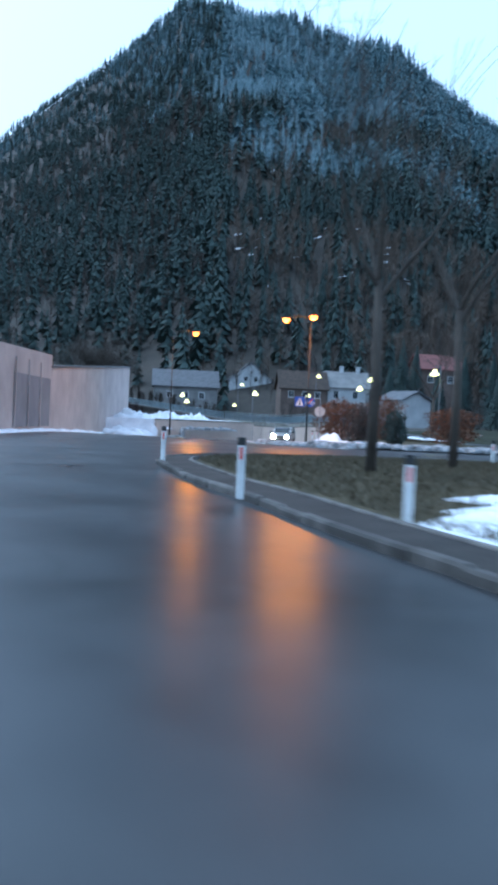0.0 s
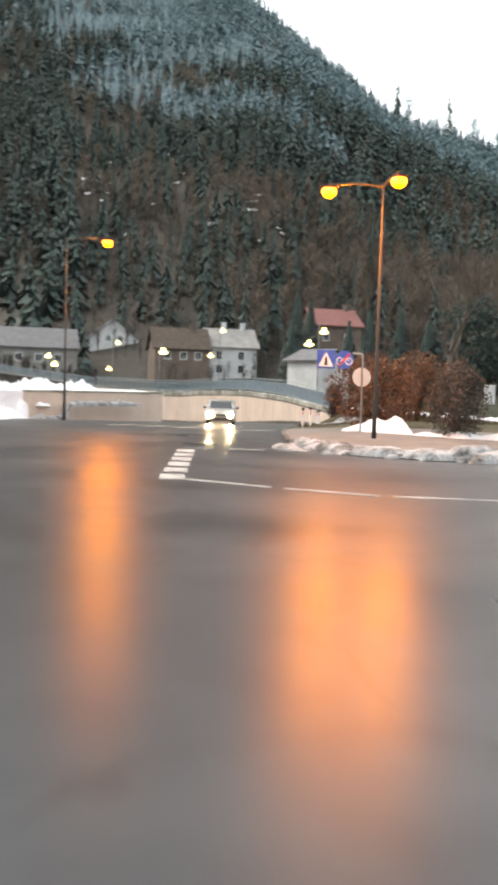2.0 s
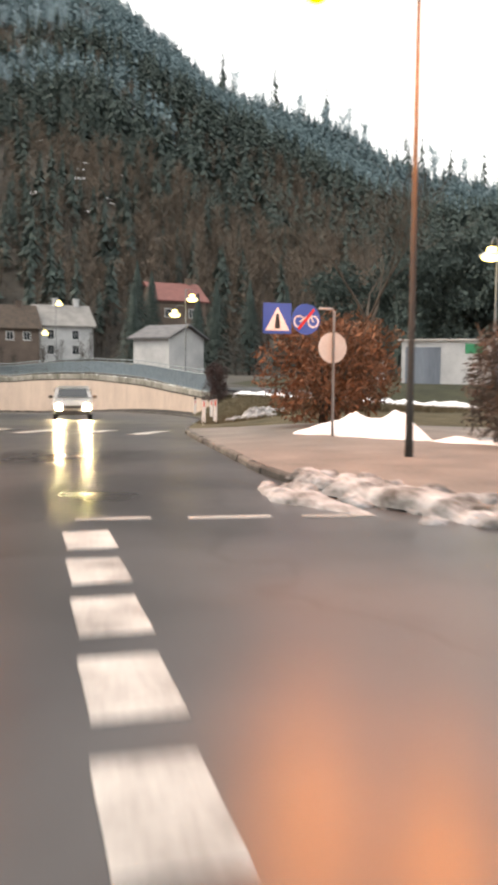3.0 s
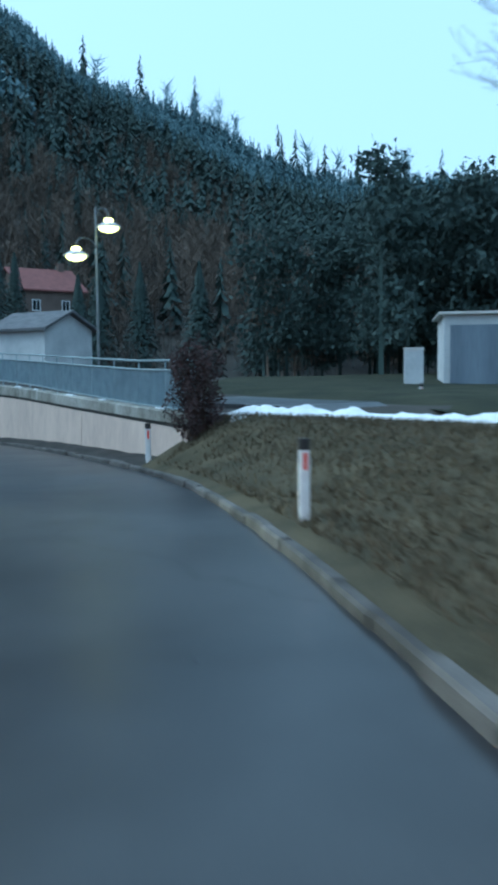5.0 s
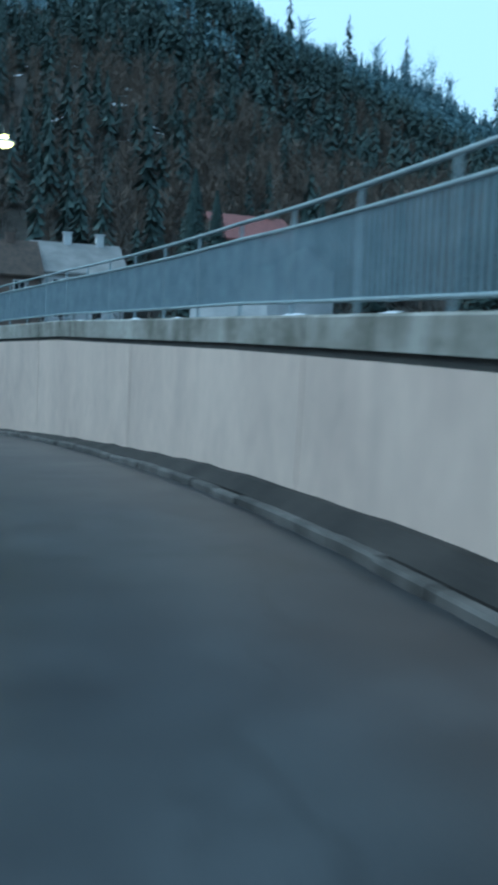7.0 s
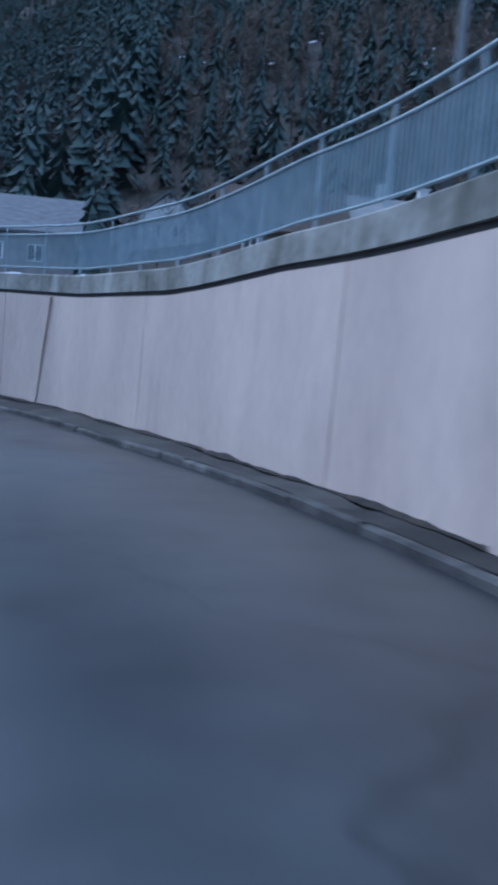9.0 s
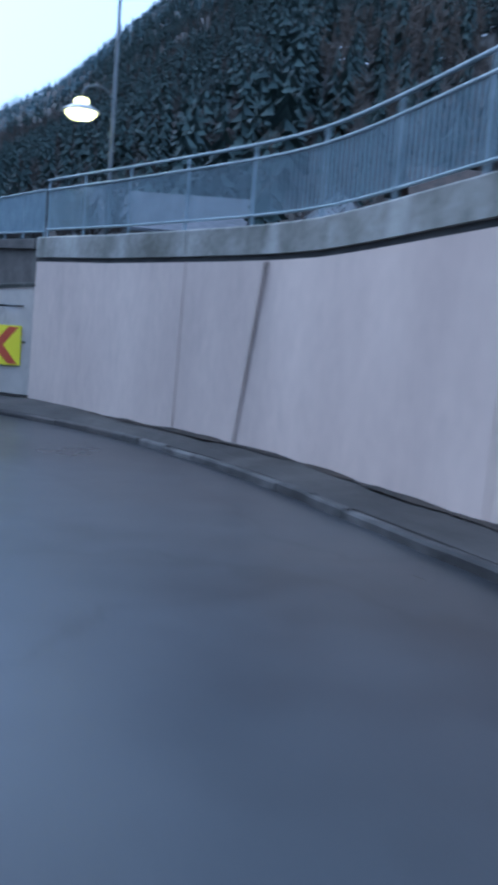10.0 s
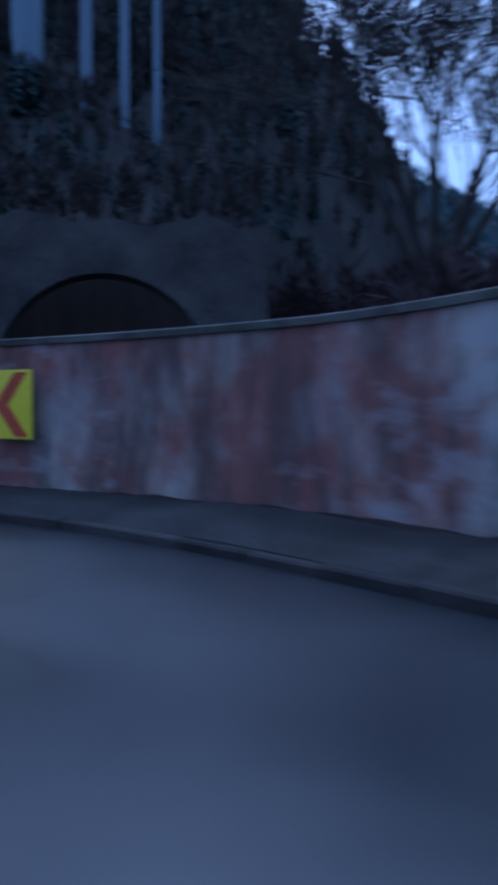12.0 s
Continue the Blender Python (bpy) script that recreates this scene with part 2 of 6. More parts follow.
M["coping"] = material("mossy_coping", (0.13, 0.125, 0.10), (0.40, 0.385, 0.35), 0.9, 0.9, 14, 0.4, 0, (1, 1, 0.7), 0.06, 0.02)
streaks(M["coping"], (0.07, 0.07, 0.05), 0.8, 1.1, 0.5, 0.5, 0.66)
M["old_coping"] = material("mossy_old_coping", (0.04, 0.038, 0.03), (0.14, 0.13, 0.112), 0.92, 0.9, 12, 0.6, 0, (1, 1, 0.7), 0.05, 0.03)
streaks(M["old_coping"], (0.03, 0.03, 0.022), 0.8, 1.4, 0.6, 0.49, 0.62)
M["groove"] = material("dark_joint", (0.03, 0.03, 0.03), (0.07, 0.07, 0.065), 0.9, 2, 20, 0.2)
M["stain"] = material("stained_joint", (0.28, 0.235, 0.205), (0.42, 0.35, 0.31), 0.9, 2, 20, 0.2)
M["rail"] = material("galvanised_rail", (0.22, 0.27, 0.29), (0.33, 0.38, 0.40), 0.6, 4, 60, 0.05, 0.35)
M["bar"] = material("painted_bar", (0.20, 0.25, 0.28), (0.30, 0.36, 0.39), 0.55, 3, 40, 0.05, 0.2)
M["old_wall"] = material("old_plaster_wall", (0.40, 0.35, 0.30), (0.565, 0.50, 0.43), 0.92, 0.42, 5, 0.6, 0, (1, 1, 0.6), 0.05, 0.03)
ageing(M["old_wall"], (0.34, 0.28, 0.27), 0.9, 0.30, 0.9, -0.05)
ageing(M["old_wall"], (0.24, 0.085, 0.068), 0.85, 0.55, 0.8, 0.0)
ageing(M["old_wall"], (0.08, 0.06, 0.054), 0.65, 1.7, 0.22, 0.03)
streaks(M["old_wall"], (0.50, 0.47, 0.47), 0.55, 0.7, 2.4, 0.54, 0.64)
streaks(M["old_wall"], (0.07, 0.055, 0.05), 0.6, 2.6, 0.3, 0.57, 0.69)
M["post"] = material("white_plastic_post", (0.62, 0.62, 0.62), (0.82, 0.82, 0.8), 0.5, 6, 40, 0.05)
M["black"] = material("black_plastic", (0.012, 0.012, 0.012), (0.03, 0.03, 0.03), 0.5, 6, 40, 0.05)
M["red_mark"] = material("red_reflector", (0.5, 0.05, 0.04), (0.65, 0.09, 0.06), 0.35, 6, 40, 0)
M["yellow"] = material("yellow_sheet", (0.84, 0.74, 0.004), (0.90, 0.80, 0.01), 0.4, 2, 30, 0.02)
M["brown_red"] = material("faded_red_sheet", (0.42, 0.06, 0.02), (0.52, 0.09, 0.03), 0.45, 3, 30, 0.02)
M["blue"] = material("blue_sheet", (0.03, 0.08, 0.36), (0.05, 0.11, 0.45), 0.4, 2, 30, 0.02)
M["red"] = material("red_sheet", (0.5, 0.02, 0.02), (0.6, 0.04, 0.03), 0.4, 2, 30, 0.02)
M["white"] = material("white_sheet", (0.68, 0.68, 0.68), (0.82, 0.82, 0.82), 0.45, 2, 30, 0.02)
M["sign_back"] = material("grey_sign_back", (0.5, 0.49, 0.47), (0.62, 0.61, 0.59), 0.45, 2, 20, 0.02, 0.3)
M["steel"] = material("grey_steel", (0.22, 0.22, 0.22), (0.36, 0.36, 0.36), 0.45, 5, 50, 0.05, 0.6)
M["lamp_pole"] = material("weathered_lamp_pole", (0.085, 0.095, 0.10), (0.15, 0.16, 0.17), 0.6, 5, 50, 0.05, 0.1)
M["dark_steel"] = material("dark_painted_steel", (0.018, 0.019, 0.018), (0.04, 0.04, 0.038), 0.75, 5, 50, 0.05, 0.0)
M["marking"] = material("worn_road_paint", (0.13, 0.13, 0.125), (0.46, 0.455, 0.44), 0.6, 1.8, 30, 0.1, 0, (1, 1, 1), 0.1, 0.004)
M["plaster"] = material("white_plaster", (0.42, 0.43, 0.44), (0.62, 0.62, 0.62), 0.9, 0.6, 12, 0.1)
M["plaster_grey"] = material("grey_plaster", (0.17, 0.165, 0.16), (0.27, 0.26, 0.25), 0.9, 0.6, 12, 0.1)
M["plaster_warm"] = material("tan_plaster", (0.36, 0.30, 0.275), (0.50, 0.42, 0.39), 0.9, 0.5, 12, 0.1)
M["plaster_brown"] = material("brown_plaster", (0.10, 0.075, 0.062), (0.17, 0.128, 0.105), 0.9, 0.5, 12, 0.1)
M["roof_red"] = material("red_roof_tiles", (0.12, 0.045, 0.04), (0.22, 0.085, 0.075), 0.8, 1.5, 10, 0.4, 0, (1, 1, 4))
M["roof_grey"] = material("grey_roof", (0.07, 0.07, 0.075), (0.15, 0.15, 0.16), 0.8, 1.2, 10, 0.4, 0, (1, 1, 4))
M["window"] = glass("dark_window_glass")
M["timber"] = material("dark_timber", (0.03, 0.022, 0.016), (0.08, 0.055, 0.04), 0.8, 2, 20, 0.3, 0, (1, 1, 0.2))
M["bark"] = material("grey_brown_bark", (0.035, 0.028, 0.022), (0.09, 0.075, 0.06), 0.95, 3, 30, 0.6, 0, (1, 1, 0.3))
M["needles"] = tint_by_island(material("spruce_needles", (0.012, 0.022, 0.016), (0.04, 0.06, 0.045), 0.9, 0.3, 3, 0), (0.024, 0.040, 0.038), (0.062, 0.088, 0.078))
# Distance haze on the high slopes is mixed into these paler, bluer needles.
M["hazy_needles"] = tint_by_island(material("hazy_spruce_needles", (0.05, 0.07, 0.07), (0.1, 0.13, 0.13), 0.9, 0.3, 3, 0), (0.075, 0.12, 0.135), (0.145, 0.21, 0.23))
# Frost plus some distance haze, both in the crowns' pale blue.
M["frosted"] = tint_by_island(material("frosted_hazy_crowns", (0.05, 0.06, 0.065), (0.14, 0.16, 0.17), 0.95, 0.3, 3, 0), (0.19, 0.26, 0.29), (0.33, 0.42, 0.46))
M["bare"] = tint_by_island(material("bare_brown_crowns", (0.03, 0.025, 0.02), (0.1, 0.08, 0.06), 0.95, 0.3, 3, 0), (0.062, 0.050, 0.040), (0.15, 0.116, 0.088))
# Darker copy of bare: shade on the spur and flank put into colour.
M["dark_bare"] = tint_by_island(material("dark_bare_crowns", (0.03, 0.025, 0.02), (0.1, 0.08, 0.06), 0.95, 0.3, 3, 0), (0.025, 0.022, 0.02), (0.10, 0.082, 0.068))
M["bush_leaf"] = tint_by_island(material("reddish_twigs", (0.05, 0.02, 0.02), (0.1, 0.05, 0.04), 0.9, 2, 12, 0), (0.022, 0.015, 0.015), (0.075, 0.044, 0.042))
M["rust_leaf"] = tint_by_island(material("rusty_beech_leaves", (0.12, 0.05, 0.025), (0.2, 0.1, 0.05), 0.9, 2, 12, 0), (0.07, 0.035, 0.02), (0.22, 0.10, 0.05))
M["car_paint"] = material("silver_car_paint", (0.3, 0.29, 0.28), (0.36, 0.35, 0.34), 0.3, 2, 30, 0, 0.6)
M["rubber"] = material("tyre_rubber", (0.012, 0.012, 0.012), (0.03, 0.03, 0.03), 0.85, 8, 50, 0.2)
M["stone"] = material("dark_rubble_stone", (0.034, 0.031, 0.028), (0.10, 0.09, 0.08), 0.9, 0.9, 8, 0.6, 0, (1, 1, 1), 0.05, 0.05)
M["cladding"] = material("blue_grey_cladding", (0.13, 0.16, 0.20), (0.21, 0.25, 0.30), 0.5, 0.8, 12, 0.1, 0.2, (1, 1, 0.1))
M["cladding_dull"] = material("grey_violet_panel", (0.16, 0.145, 0.16), (0.24, 0.22, 0.235), 0.7, 0.8, 12, 0.1)
M["green"] = material("green_sheet", (0.02, 0.22, 0.10), (0.03, 0.30, 0.14), 0.5, 2, 30, 0.02)
M["sodium"] = glowing("sodium_lamp_glass", (1.0, 0.17, 0.004), 9.0)
M["lamp_white"] = glowing("mercury_lamp_glass", (1.0, 0.78, 0.22), 4.5)
M["headlight"] = glowing("headlight_glass", (1.0, 0.82, 0.45), 900)


# ---- building helpers ----
def box(bm, cx, cy, cz, sx, sy, sz, m=None, bevel=0.0):
    vs = [Vector((cx + dx * sx / 2, cy + dy * sy / 2, cz + dz * sz / 2)) for dz in (-1, 1) for dy in (-1, 1) for dx in (-1, 1)]
    vs = [bm.verts.new(m @ v if m else v) for v in vs]
    fs = [bm.faces.new([vs[i] for i in f]) for f in ((0, 2, 3, 1), (4, 5, 7, 6), (0, 1, 5, 4), (2, 6, 7, 3), (0, 4, 6, 2), (1, 3, 7, 5))]
    if bevel:
        bmesh.ops.bevel(bm, geom=list({e for f in fs for e in f.edges}), offset=bevel, segments=2, affect="EDGES")


def tube(bm, pts, radii, n=8, cap=True):
    """A round bar through the points, with its own radius at each."""
    pts = [Vector(p) for p in pts]
    if not hasattr(radii, "__len__"):
        radii = [radii] * len(pts)
    rings = []
    for i, p in enumerate(pts):
        d = (pts[min(i + 1, len(pts) - 1)] - pts[max(i - 1, 0)]).normalized()
        u = d.orthogonal().normalized() if i == 0 else (u - d * u.dot(d)).normalized()
        v = d.cross(u)
        rings.append([bm.verts.new(p + (u * math.cos(2 * math.pi * k / n) + v * math.sin(2 * math.pi * k / n)) * radii[i]) for k in range(n)])
    for a, b in zip(rings[:-1], rings[1:]):
        for k in range(n):
            bm.faces.new((a[k], a[(k + 1) % n], b[(k + 1) % n], b[k]))
    if cap:
        bm.faces.new(rings[0][::-1])
        bm.faces.new(rings[-1])


def lathe(bm, prof, n=16, m=None):
    """Turn a profile of (radius, height) round the z axis."""
    rings = []
    for r, z in prof:
        ring = [Vector((r * math.cos(2 * math.pi * k / n), r * math.sin(2 * math.pi * k / n), z)) for k in range(n)]
        rings.append([bm.verts.new(m @ v if m else v) for v in ring])
    for a, b in zip(rings[:-1], rings[1:]):
        for k in range(n):
            bm.faces.new((a[k], a[(k + 1) % n], b[(k + 1) % n], b[k]))
    bm.faces.new(rings[0][::-1])
    bm.faces.new(rings[-1])


def prism(bm, outline, z0, z1, m=None):
    """A flat outline of (x, y) pulled from z0 to z1."""
    lo = [bm.verts.new((m @ Vector((x, y, z0))) if m else (x, y, z0)) for x, y in outline]
    hi = [bm.verts.new((m @ Vector((x, y, z1))) if m else (x, y, z1)) for x, y in outline]
    k = len(outline)
    for i in range(k):
        bm.faces.new((lo[i], lo[(i + 1) % k], hi[(i + 1) % k], hi[i]))
    bm.faces.new(hi)
    bm.faces.new(lo[::-1])


def part(name, bm, mat, parent=None, label="", smooth=False):
    me = bpy.data.meshes.new(name)
    bmesh.ops.recalc_face_normals(bm, faces=bm.faces)
    bm.to_mesh(me)
    bm.free()
    me.materials.append(M[mat])
    if smooth:
        me.polygons.foreach_set("use_smooth", [True] * len(me.polygons))
    ob = new(name, me)
    ob.parent = parent
    if label:
        tagged(ob, label)
    return ob


def raw(name, verts, faces, mat, parent=None, smooth=False):
    me = bpy.data.meshes.new(name)
    me.from_pydata([tuple(v) for v in verts], [], [tuple(f) for f in faces])
    me.materials.append(M[mat])
    if smooth:
        me.polygons.foreach_set("use_smooth", [True] * len(me.polygons))
    ob = new(name, me)
    ob.parent = parent
    return ob


def thing(name, m, label, category, group="", kind=""):
    ob = new(name)
    ob.matrix_world = m
    return tagged(ob, label, category, group, kind)


def smooth_line(pts, step):
    """A rounded line through the points, at even steps."""
    P = [np.array(p, float) for p in pts]
    P = [2 * P[0] - P[1]] + P + [2 * P[-1] - P[-2]]
    out = []
    for i in range(1, len(P) - 2):
        k = max(2, int(np.linalg.norm(P[i + 1] - P[i]) / step * 4))
        for u in np.linspace(0, 1, k, endpoint=False):
            out.append(0.5 * (2 * P[i] + (P[i + 1] - P[i - 1]) * u + (2 * P[i - 1] - 5 * P[i] + 4 * P[i + 1] - P[i + 2]) * u ** 2 + (3 * P[i] - P[i - 1] - 3 * P[i + 1] + P[i + 2]) * u ** 3))
    out.append(P[-2])
    out = np.array(out)
    s = np.concatenate([[0], np.cumsum(np.linalg.norm(np.diff(out, axis=0), axis=1))])
    n = max(2, int(round(s[-1] / step)) + 1)
    t = np.linspace(0, s[-1], n)
    return np.stack([np.interp(t, s, out[:, k]) for k in range(out.shape[1])], 1)


def normals(line):
    """Unit normals to the right of the way along the line."""
    d = np.gradient(line[:, :2], axis=0)
    d /= np.linalg.norm(d, axis=1)[:, None]
    return np.stack([d[:, 1], -d[:, 0]], 1)


def sweep(line, prof, z):
    """Verts and faces of a profile of (offset to the right, height) along a line with base heights z."""
    nn, k = normals(line), len(prof)
    vs, fs = [], []
    for i, p in enumerate(line):
        for o, h in prof:
            vs.append((p[0] + nn[i, 0] * o, p[1] + nn[i, 1] * o, z[i] + h))
    for i in range(len(line) - 1):
        for j in range(k):
            a, b = i * k + j, i * k + (j + 1) % k
            fs.append((a, b, b + k, a + k))
    fs.append(tuple(range(k))[::-1])
    fs.append(tuple(range((len(line) - 1) * k, len(line) * k)))
    return vs, fs


# ---- the lie of the land ----
EYE = 1.40
WAY = np.array([r[1:4] for r in ROWS])
WAY = np.concatenate([WAY, [WAY[-1] + (WAY[-1] - WAY[-3]) * k * np.array([1, 0.8, 0]) for k in range(1, 8)]])
WAY = smooth_line(WAY, 1.0)


def road_z(x, y):
    """Height of the carriageway beside the way."""
    x, y = np.atleast_1d(x), np.atleast_1d(y)
    d = (x[:, None] - WAY[None, :, 0]) ** 2 + (y[:, None] - WAY[None, :, 1]) ** 2
    w = np.exp(-(d - d.min(1)[:, None]) / 20.0)
    z = (w * WAY[None, :, 2]).sum(1) / w.sum(1) - EYE
    return np.where(y < 40, 0.0, np.minimum(z, 0.0))


WALL = smooth_line([(10.6, 84), (10.9, 88), (11.1, 94), (11.35, 99), (11.4, 103), (11.1, 108.5), (10.4, 115), (9.5, 120), (8.4, 125), (7.3, 128.2), (6.0, 131.7), (4.4, 135), (3.0, 137.7), (1.5, 139.8), (-2, 143.3), (-4.22, 145.72)], 0.5)
LOW_WALL = smooth_line([(-4.3, 146.0), (-7, 146.4), (-11.5, 147.2), (-15, 147.6), (-18, 147.3), (-21.5, 146.2), (-26, 144), (-31, 140.5)], 0.5)
KERB = smooth_line([(3.4, 45.5), (1.5, 46.4), (0.45, 48.1), (0.25, 50), (0.6, 52), (1.2, 55), (2.2, 60), (3.5, 65.5), (5.4, 70.5), (6.6, 73.6), (7.8, 77.3), (8.8, 80.5), (9.6, 85.5), (10.05, 89), (10.5, 94), (10.9, 99.5), (10.85, 104), (10.42, 109.5), (9.68, 116), (8.75, 121), (7.0, 127), (5.9, 129.6), (4.6, 132.2), (2.15, 137.3), (-0.45, 140.85), (-3.4, 143.3), (-7.8, 145.35), (-12, 146.1), (-16, 146.1), (-20, 145.6), (-25, 143)], 0.6)
KERB[5:-5] = np.stack([np.convolve(KERB[:, k], np.ones(11) / 11, "valid") for k in (0, 1)], 1)
COPE_Z = [(84, 0.22), (88, 0.30), (94, 0.48), (99, 0.64), (104, 0.79), (110, 0.92), (116, 1.05), (122, 1.03), (128, 0.9), (133, 0.65), (138, 0.64), (143, 0.78), (146, 0.95)]


def cope_z(y):
    return np.interp(y, [c[0] for c in COPE_Z], [c[1] for c in COPE_Z])


def cope_depth(y):
    """The coping beam grows deeper towards the bend."""
    return np.interp(y, [84, 92, 105, 125, 142], [0.27, 0.30, 0.38, 0.44, 0.47])


RIDGE = [(-180, .14), (-90, .16), (-60, .17), (-45, .19), (-38, .20), (-32, .225), (-28, .258), (-23, .295), (-19, .325), (-17.3, .357), (-15, .394), (-12, .43), (-9, .46), (-6, .466), (-3, .474), (0.5, .484), (2.8, .492), (5.5, .488), (6.7, .456), (9, .415), (11, .385), (14, .34), (17, .292), (19.5, .252), (22, .225), (25, .198), (28, .165), (30.8, .125), (33, .175), (36.5, .22), (40, .25), (48, .24), (60, .17), (90, .16), (180, .14)]
SPUR = [(-180, 0), (26.5, 0), (28.5, .05), (30, .17), (33, .275), (36.5, .335), (40, .368), (47.5, .40), (60, .38), (90, .30), (120, .15), (150, 0), (180, 0)]
FAR = [(-180, 700), (-60, 500), (-30, 480), (-12, 480), (3, 830), (9, 1700), (24, 1900), (40, 1200), (90, 700), (180, 700)]
FOOT = [(-180, 260), (-60, 150), (-30, 118), (-8, 118), (5, 135), (20, 190), (60, 220), (180, 260)]


def terrain(x, y):
    """Height of the ground, before the road is cut in."""
    dx, dy = x, y - 60.0
    r = np.hypot(dx, dy)
    az = np.degrees(np.arctan2(-dx, dy))
    tab = lambda T: np.interp(az, [a for a, _ in T], [b for _, b in T])
    D, f = tab(FAR), tab(FOOT)
    s = np.clip((r - f) / (D - f), 0, 3)
    top = tab(RIDGE) * D - 11
    h = np.where(s < 1, top * (0.3 * s + 0.7 * s ** 1.25), top * np.maximum(1 - 0.5 * (s - 1), 0.25))
    h = h + np.where(s > 0, 6 * np.sin(x * 0.031 + 1) * np.sin(y * 0.027) * np.clip(s * 2, 0, 1), 0)
    # the wooded spur beside the old wall
    s2 = np.clip((r - 112) / (250 - 112), 0, 2)
    spur = (tab(SPUR) * 250 - 8) * np.where(s2 < 1, s2 ** 0.9, np.maximum(1 - 0.4 * (s2 - 1), 0.3))
    h = np.maximum(h, spur)
    return h


def step01(a, b, x):
    t = np.clip((x - a) / (b - a), 0, 1)
    return t * t * (3 - 2 * t)


def side_of(line, x, y):
    """Signed distance to a line: above 0 to the right of its way."""
    nn = normals(line)
    d = (x[:, None] - line[None, :, 0]) ** 2 + (y[:, None] - line[None, :, 1]) ** 2
    k = d.argmin(1)
    return (x - line[k, 0]) * nn[k, 0] + (y - line[k, 1]) * nn[k, 1], np.sqrt(d.min(1))


EDGE = np.concatenate([WALL, LOW_WALL[1:]])


def field_z(x, y):
    """Height of the grass beside the ramp: it climbs away from the kerb to the level of the side lane."""
    x, y = np.asarray(x, float).ravel(), np.asarray(y, float).ravel()
    s, d = side_of(KERB, x, y)
    return road_z(x, y) * (1 - step01(0.2, np.interp(y, [70, 76, 83], [5.0, 4.2, 2.3]), s)) + 0.12 * (1 - step01(2, 8, s))


def ground_z(x, y):
    x, y = np.asarray(x, float).ravel(), np.asarray(y, float).ravel()
    z = terrain(x, y)
    s, d = side_of(EDGE, x, y)
    near = (y > 83.0) & (y < 150)
    up = np.where(y > 84, cope_z(y) - 0.06, 0.1)
    low = np.where(x < -4.5, -0.95, 0.0)
    up = np.where(x < -4.5, np.maximum(up * step01(6, 30, s) - 1.1 * (1 - step01(6, 30, s)), -1.1), up)
    z = np.where(x < -4.5, up + (z - up) * step01(8, 40, s), z)
    right = step01(1.2, 2.0, s)
    rz = road_z(x, y) - 0.12
    inside = (s < 0.25) & (y > 20) & (d < 22)
    out = np.where(near & (s >= 0.25) & (d < 50), np.where(s < 2.2, rz * (1 - right) + up * right, np.where(x < -4.5, z, np.maximum(z * step01(3, 25, s), up))), z)
    out = np.where(inside & (y > 83), rz, out)
    # the field and the junction before the ramp
    ks, kd = side_of(KERB, x, y)
    flat = (y <= 84.5) & (np.hypot(x, y - 50) < 110)
    out = np.where(flat, np.where(ks > 0.3, field_z(x, y) - 0.22, road_z(x, y) - 0.12), out)
    return out


AX = np.concatenate([-np.cumsum(1.085 ** np.arange(56))[::-1] * 2.0 - 45, np.arange(-45, 60.1, 1.0), 60 + np.cumsum(1.085 ** np.arange(56)) * 2.0])
AY = np.concatenate([-np.cumsum(1.085 ** np.arange(56))[::-1] * 2.0 - 30, np.arange(-30, 190.1, 1.0), 190 + np.cumsum(1.085 ** np.arange(54)) * 2.0])
GX, GY = np.meshgrid(AX, AY)
GZ = ground_z(GX, GY)
nx = len(AX)
quads = [(j * nx + i, j * nx + i + 1, (j + 1) * nx + i + 1, (j + 1) * nx + i) for j in range(len(AY) - 1) for i in range(nx - 1)]
tagged(raw("ground", np.stack([GX.ravel(), GY.ravel(), GZ], 1), quads, "soil", smooth=True), "dark winter ground rising to wooded mountains", "ground", kind="structure")

# the carriageway: one sheet over the junction and down the ramp
RX, RY = np.meshgrid(np.arange(-44, 72.1, 1.0), np.arange(-28, 160.1, 1.0))
rx, ry = RX.ravel(), RY.ravel()
rs, rd = side_of(EDGE, rx, ry)
rz = road_z(rx, ry)
keep = np.where(ry < 84, (side_of(KERB, rx, ry)[0] < 3.0) | (ry < 64), (rs < 1.2) & (rd < 24))
keep &= ~((rx < -9.0 + 0 * ry) & (ry > 62) & (ry < 120))
w = RX.shape[1]
rq = [(j * w + i, j * w + i + 1, (j + 1) * w + i + 1, (j + 1) * w + i) for j in range(RX.shape[0] - 1) for i in range(w - 1)]
rq = [q for q in rq if all(keep[k] for k in q)]
tagged(raw("road", np.stack([rx, ry, rz], 1), rq, "asphalt", smooth=True), "wet dark asphalt road sloping down beside a retaining wall", "road", kind="structure")

# ---- retaining wall beside the ramp ----
def wall_base(line):
    return road_z(line[:, 0], line[:, 1])


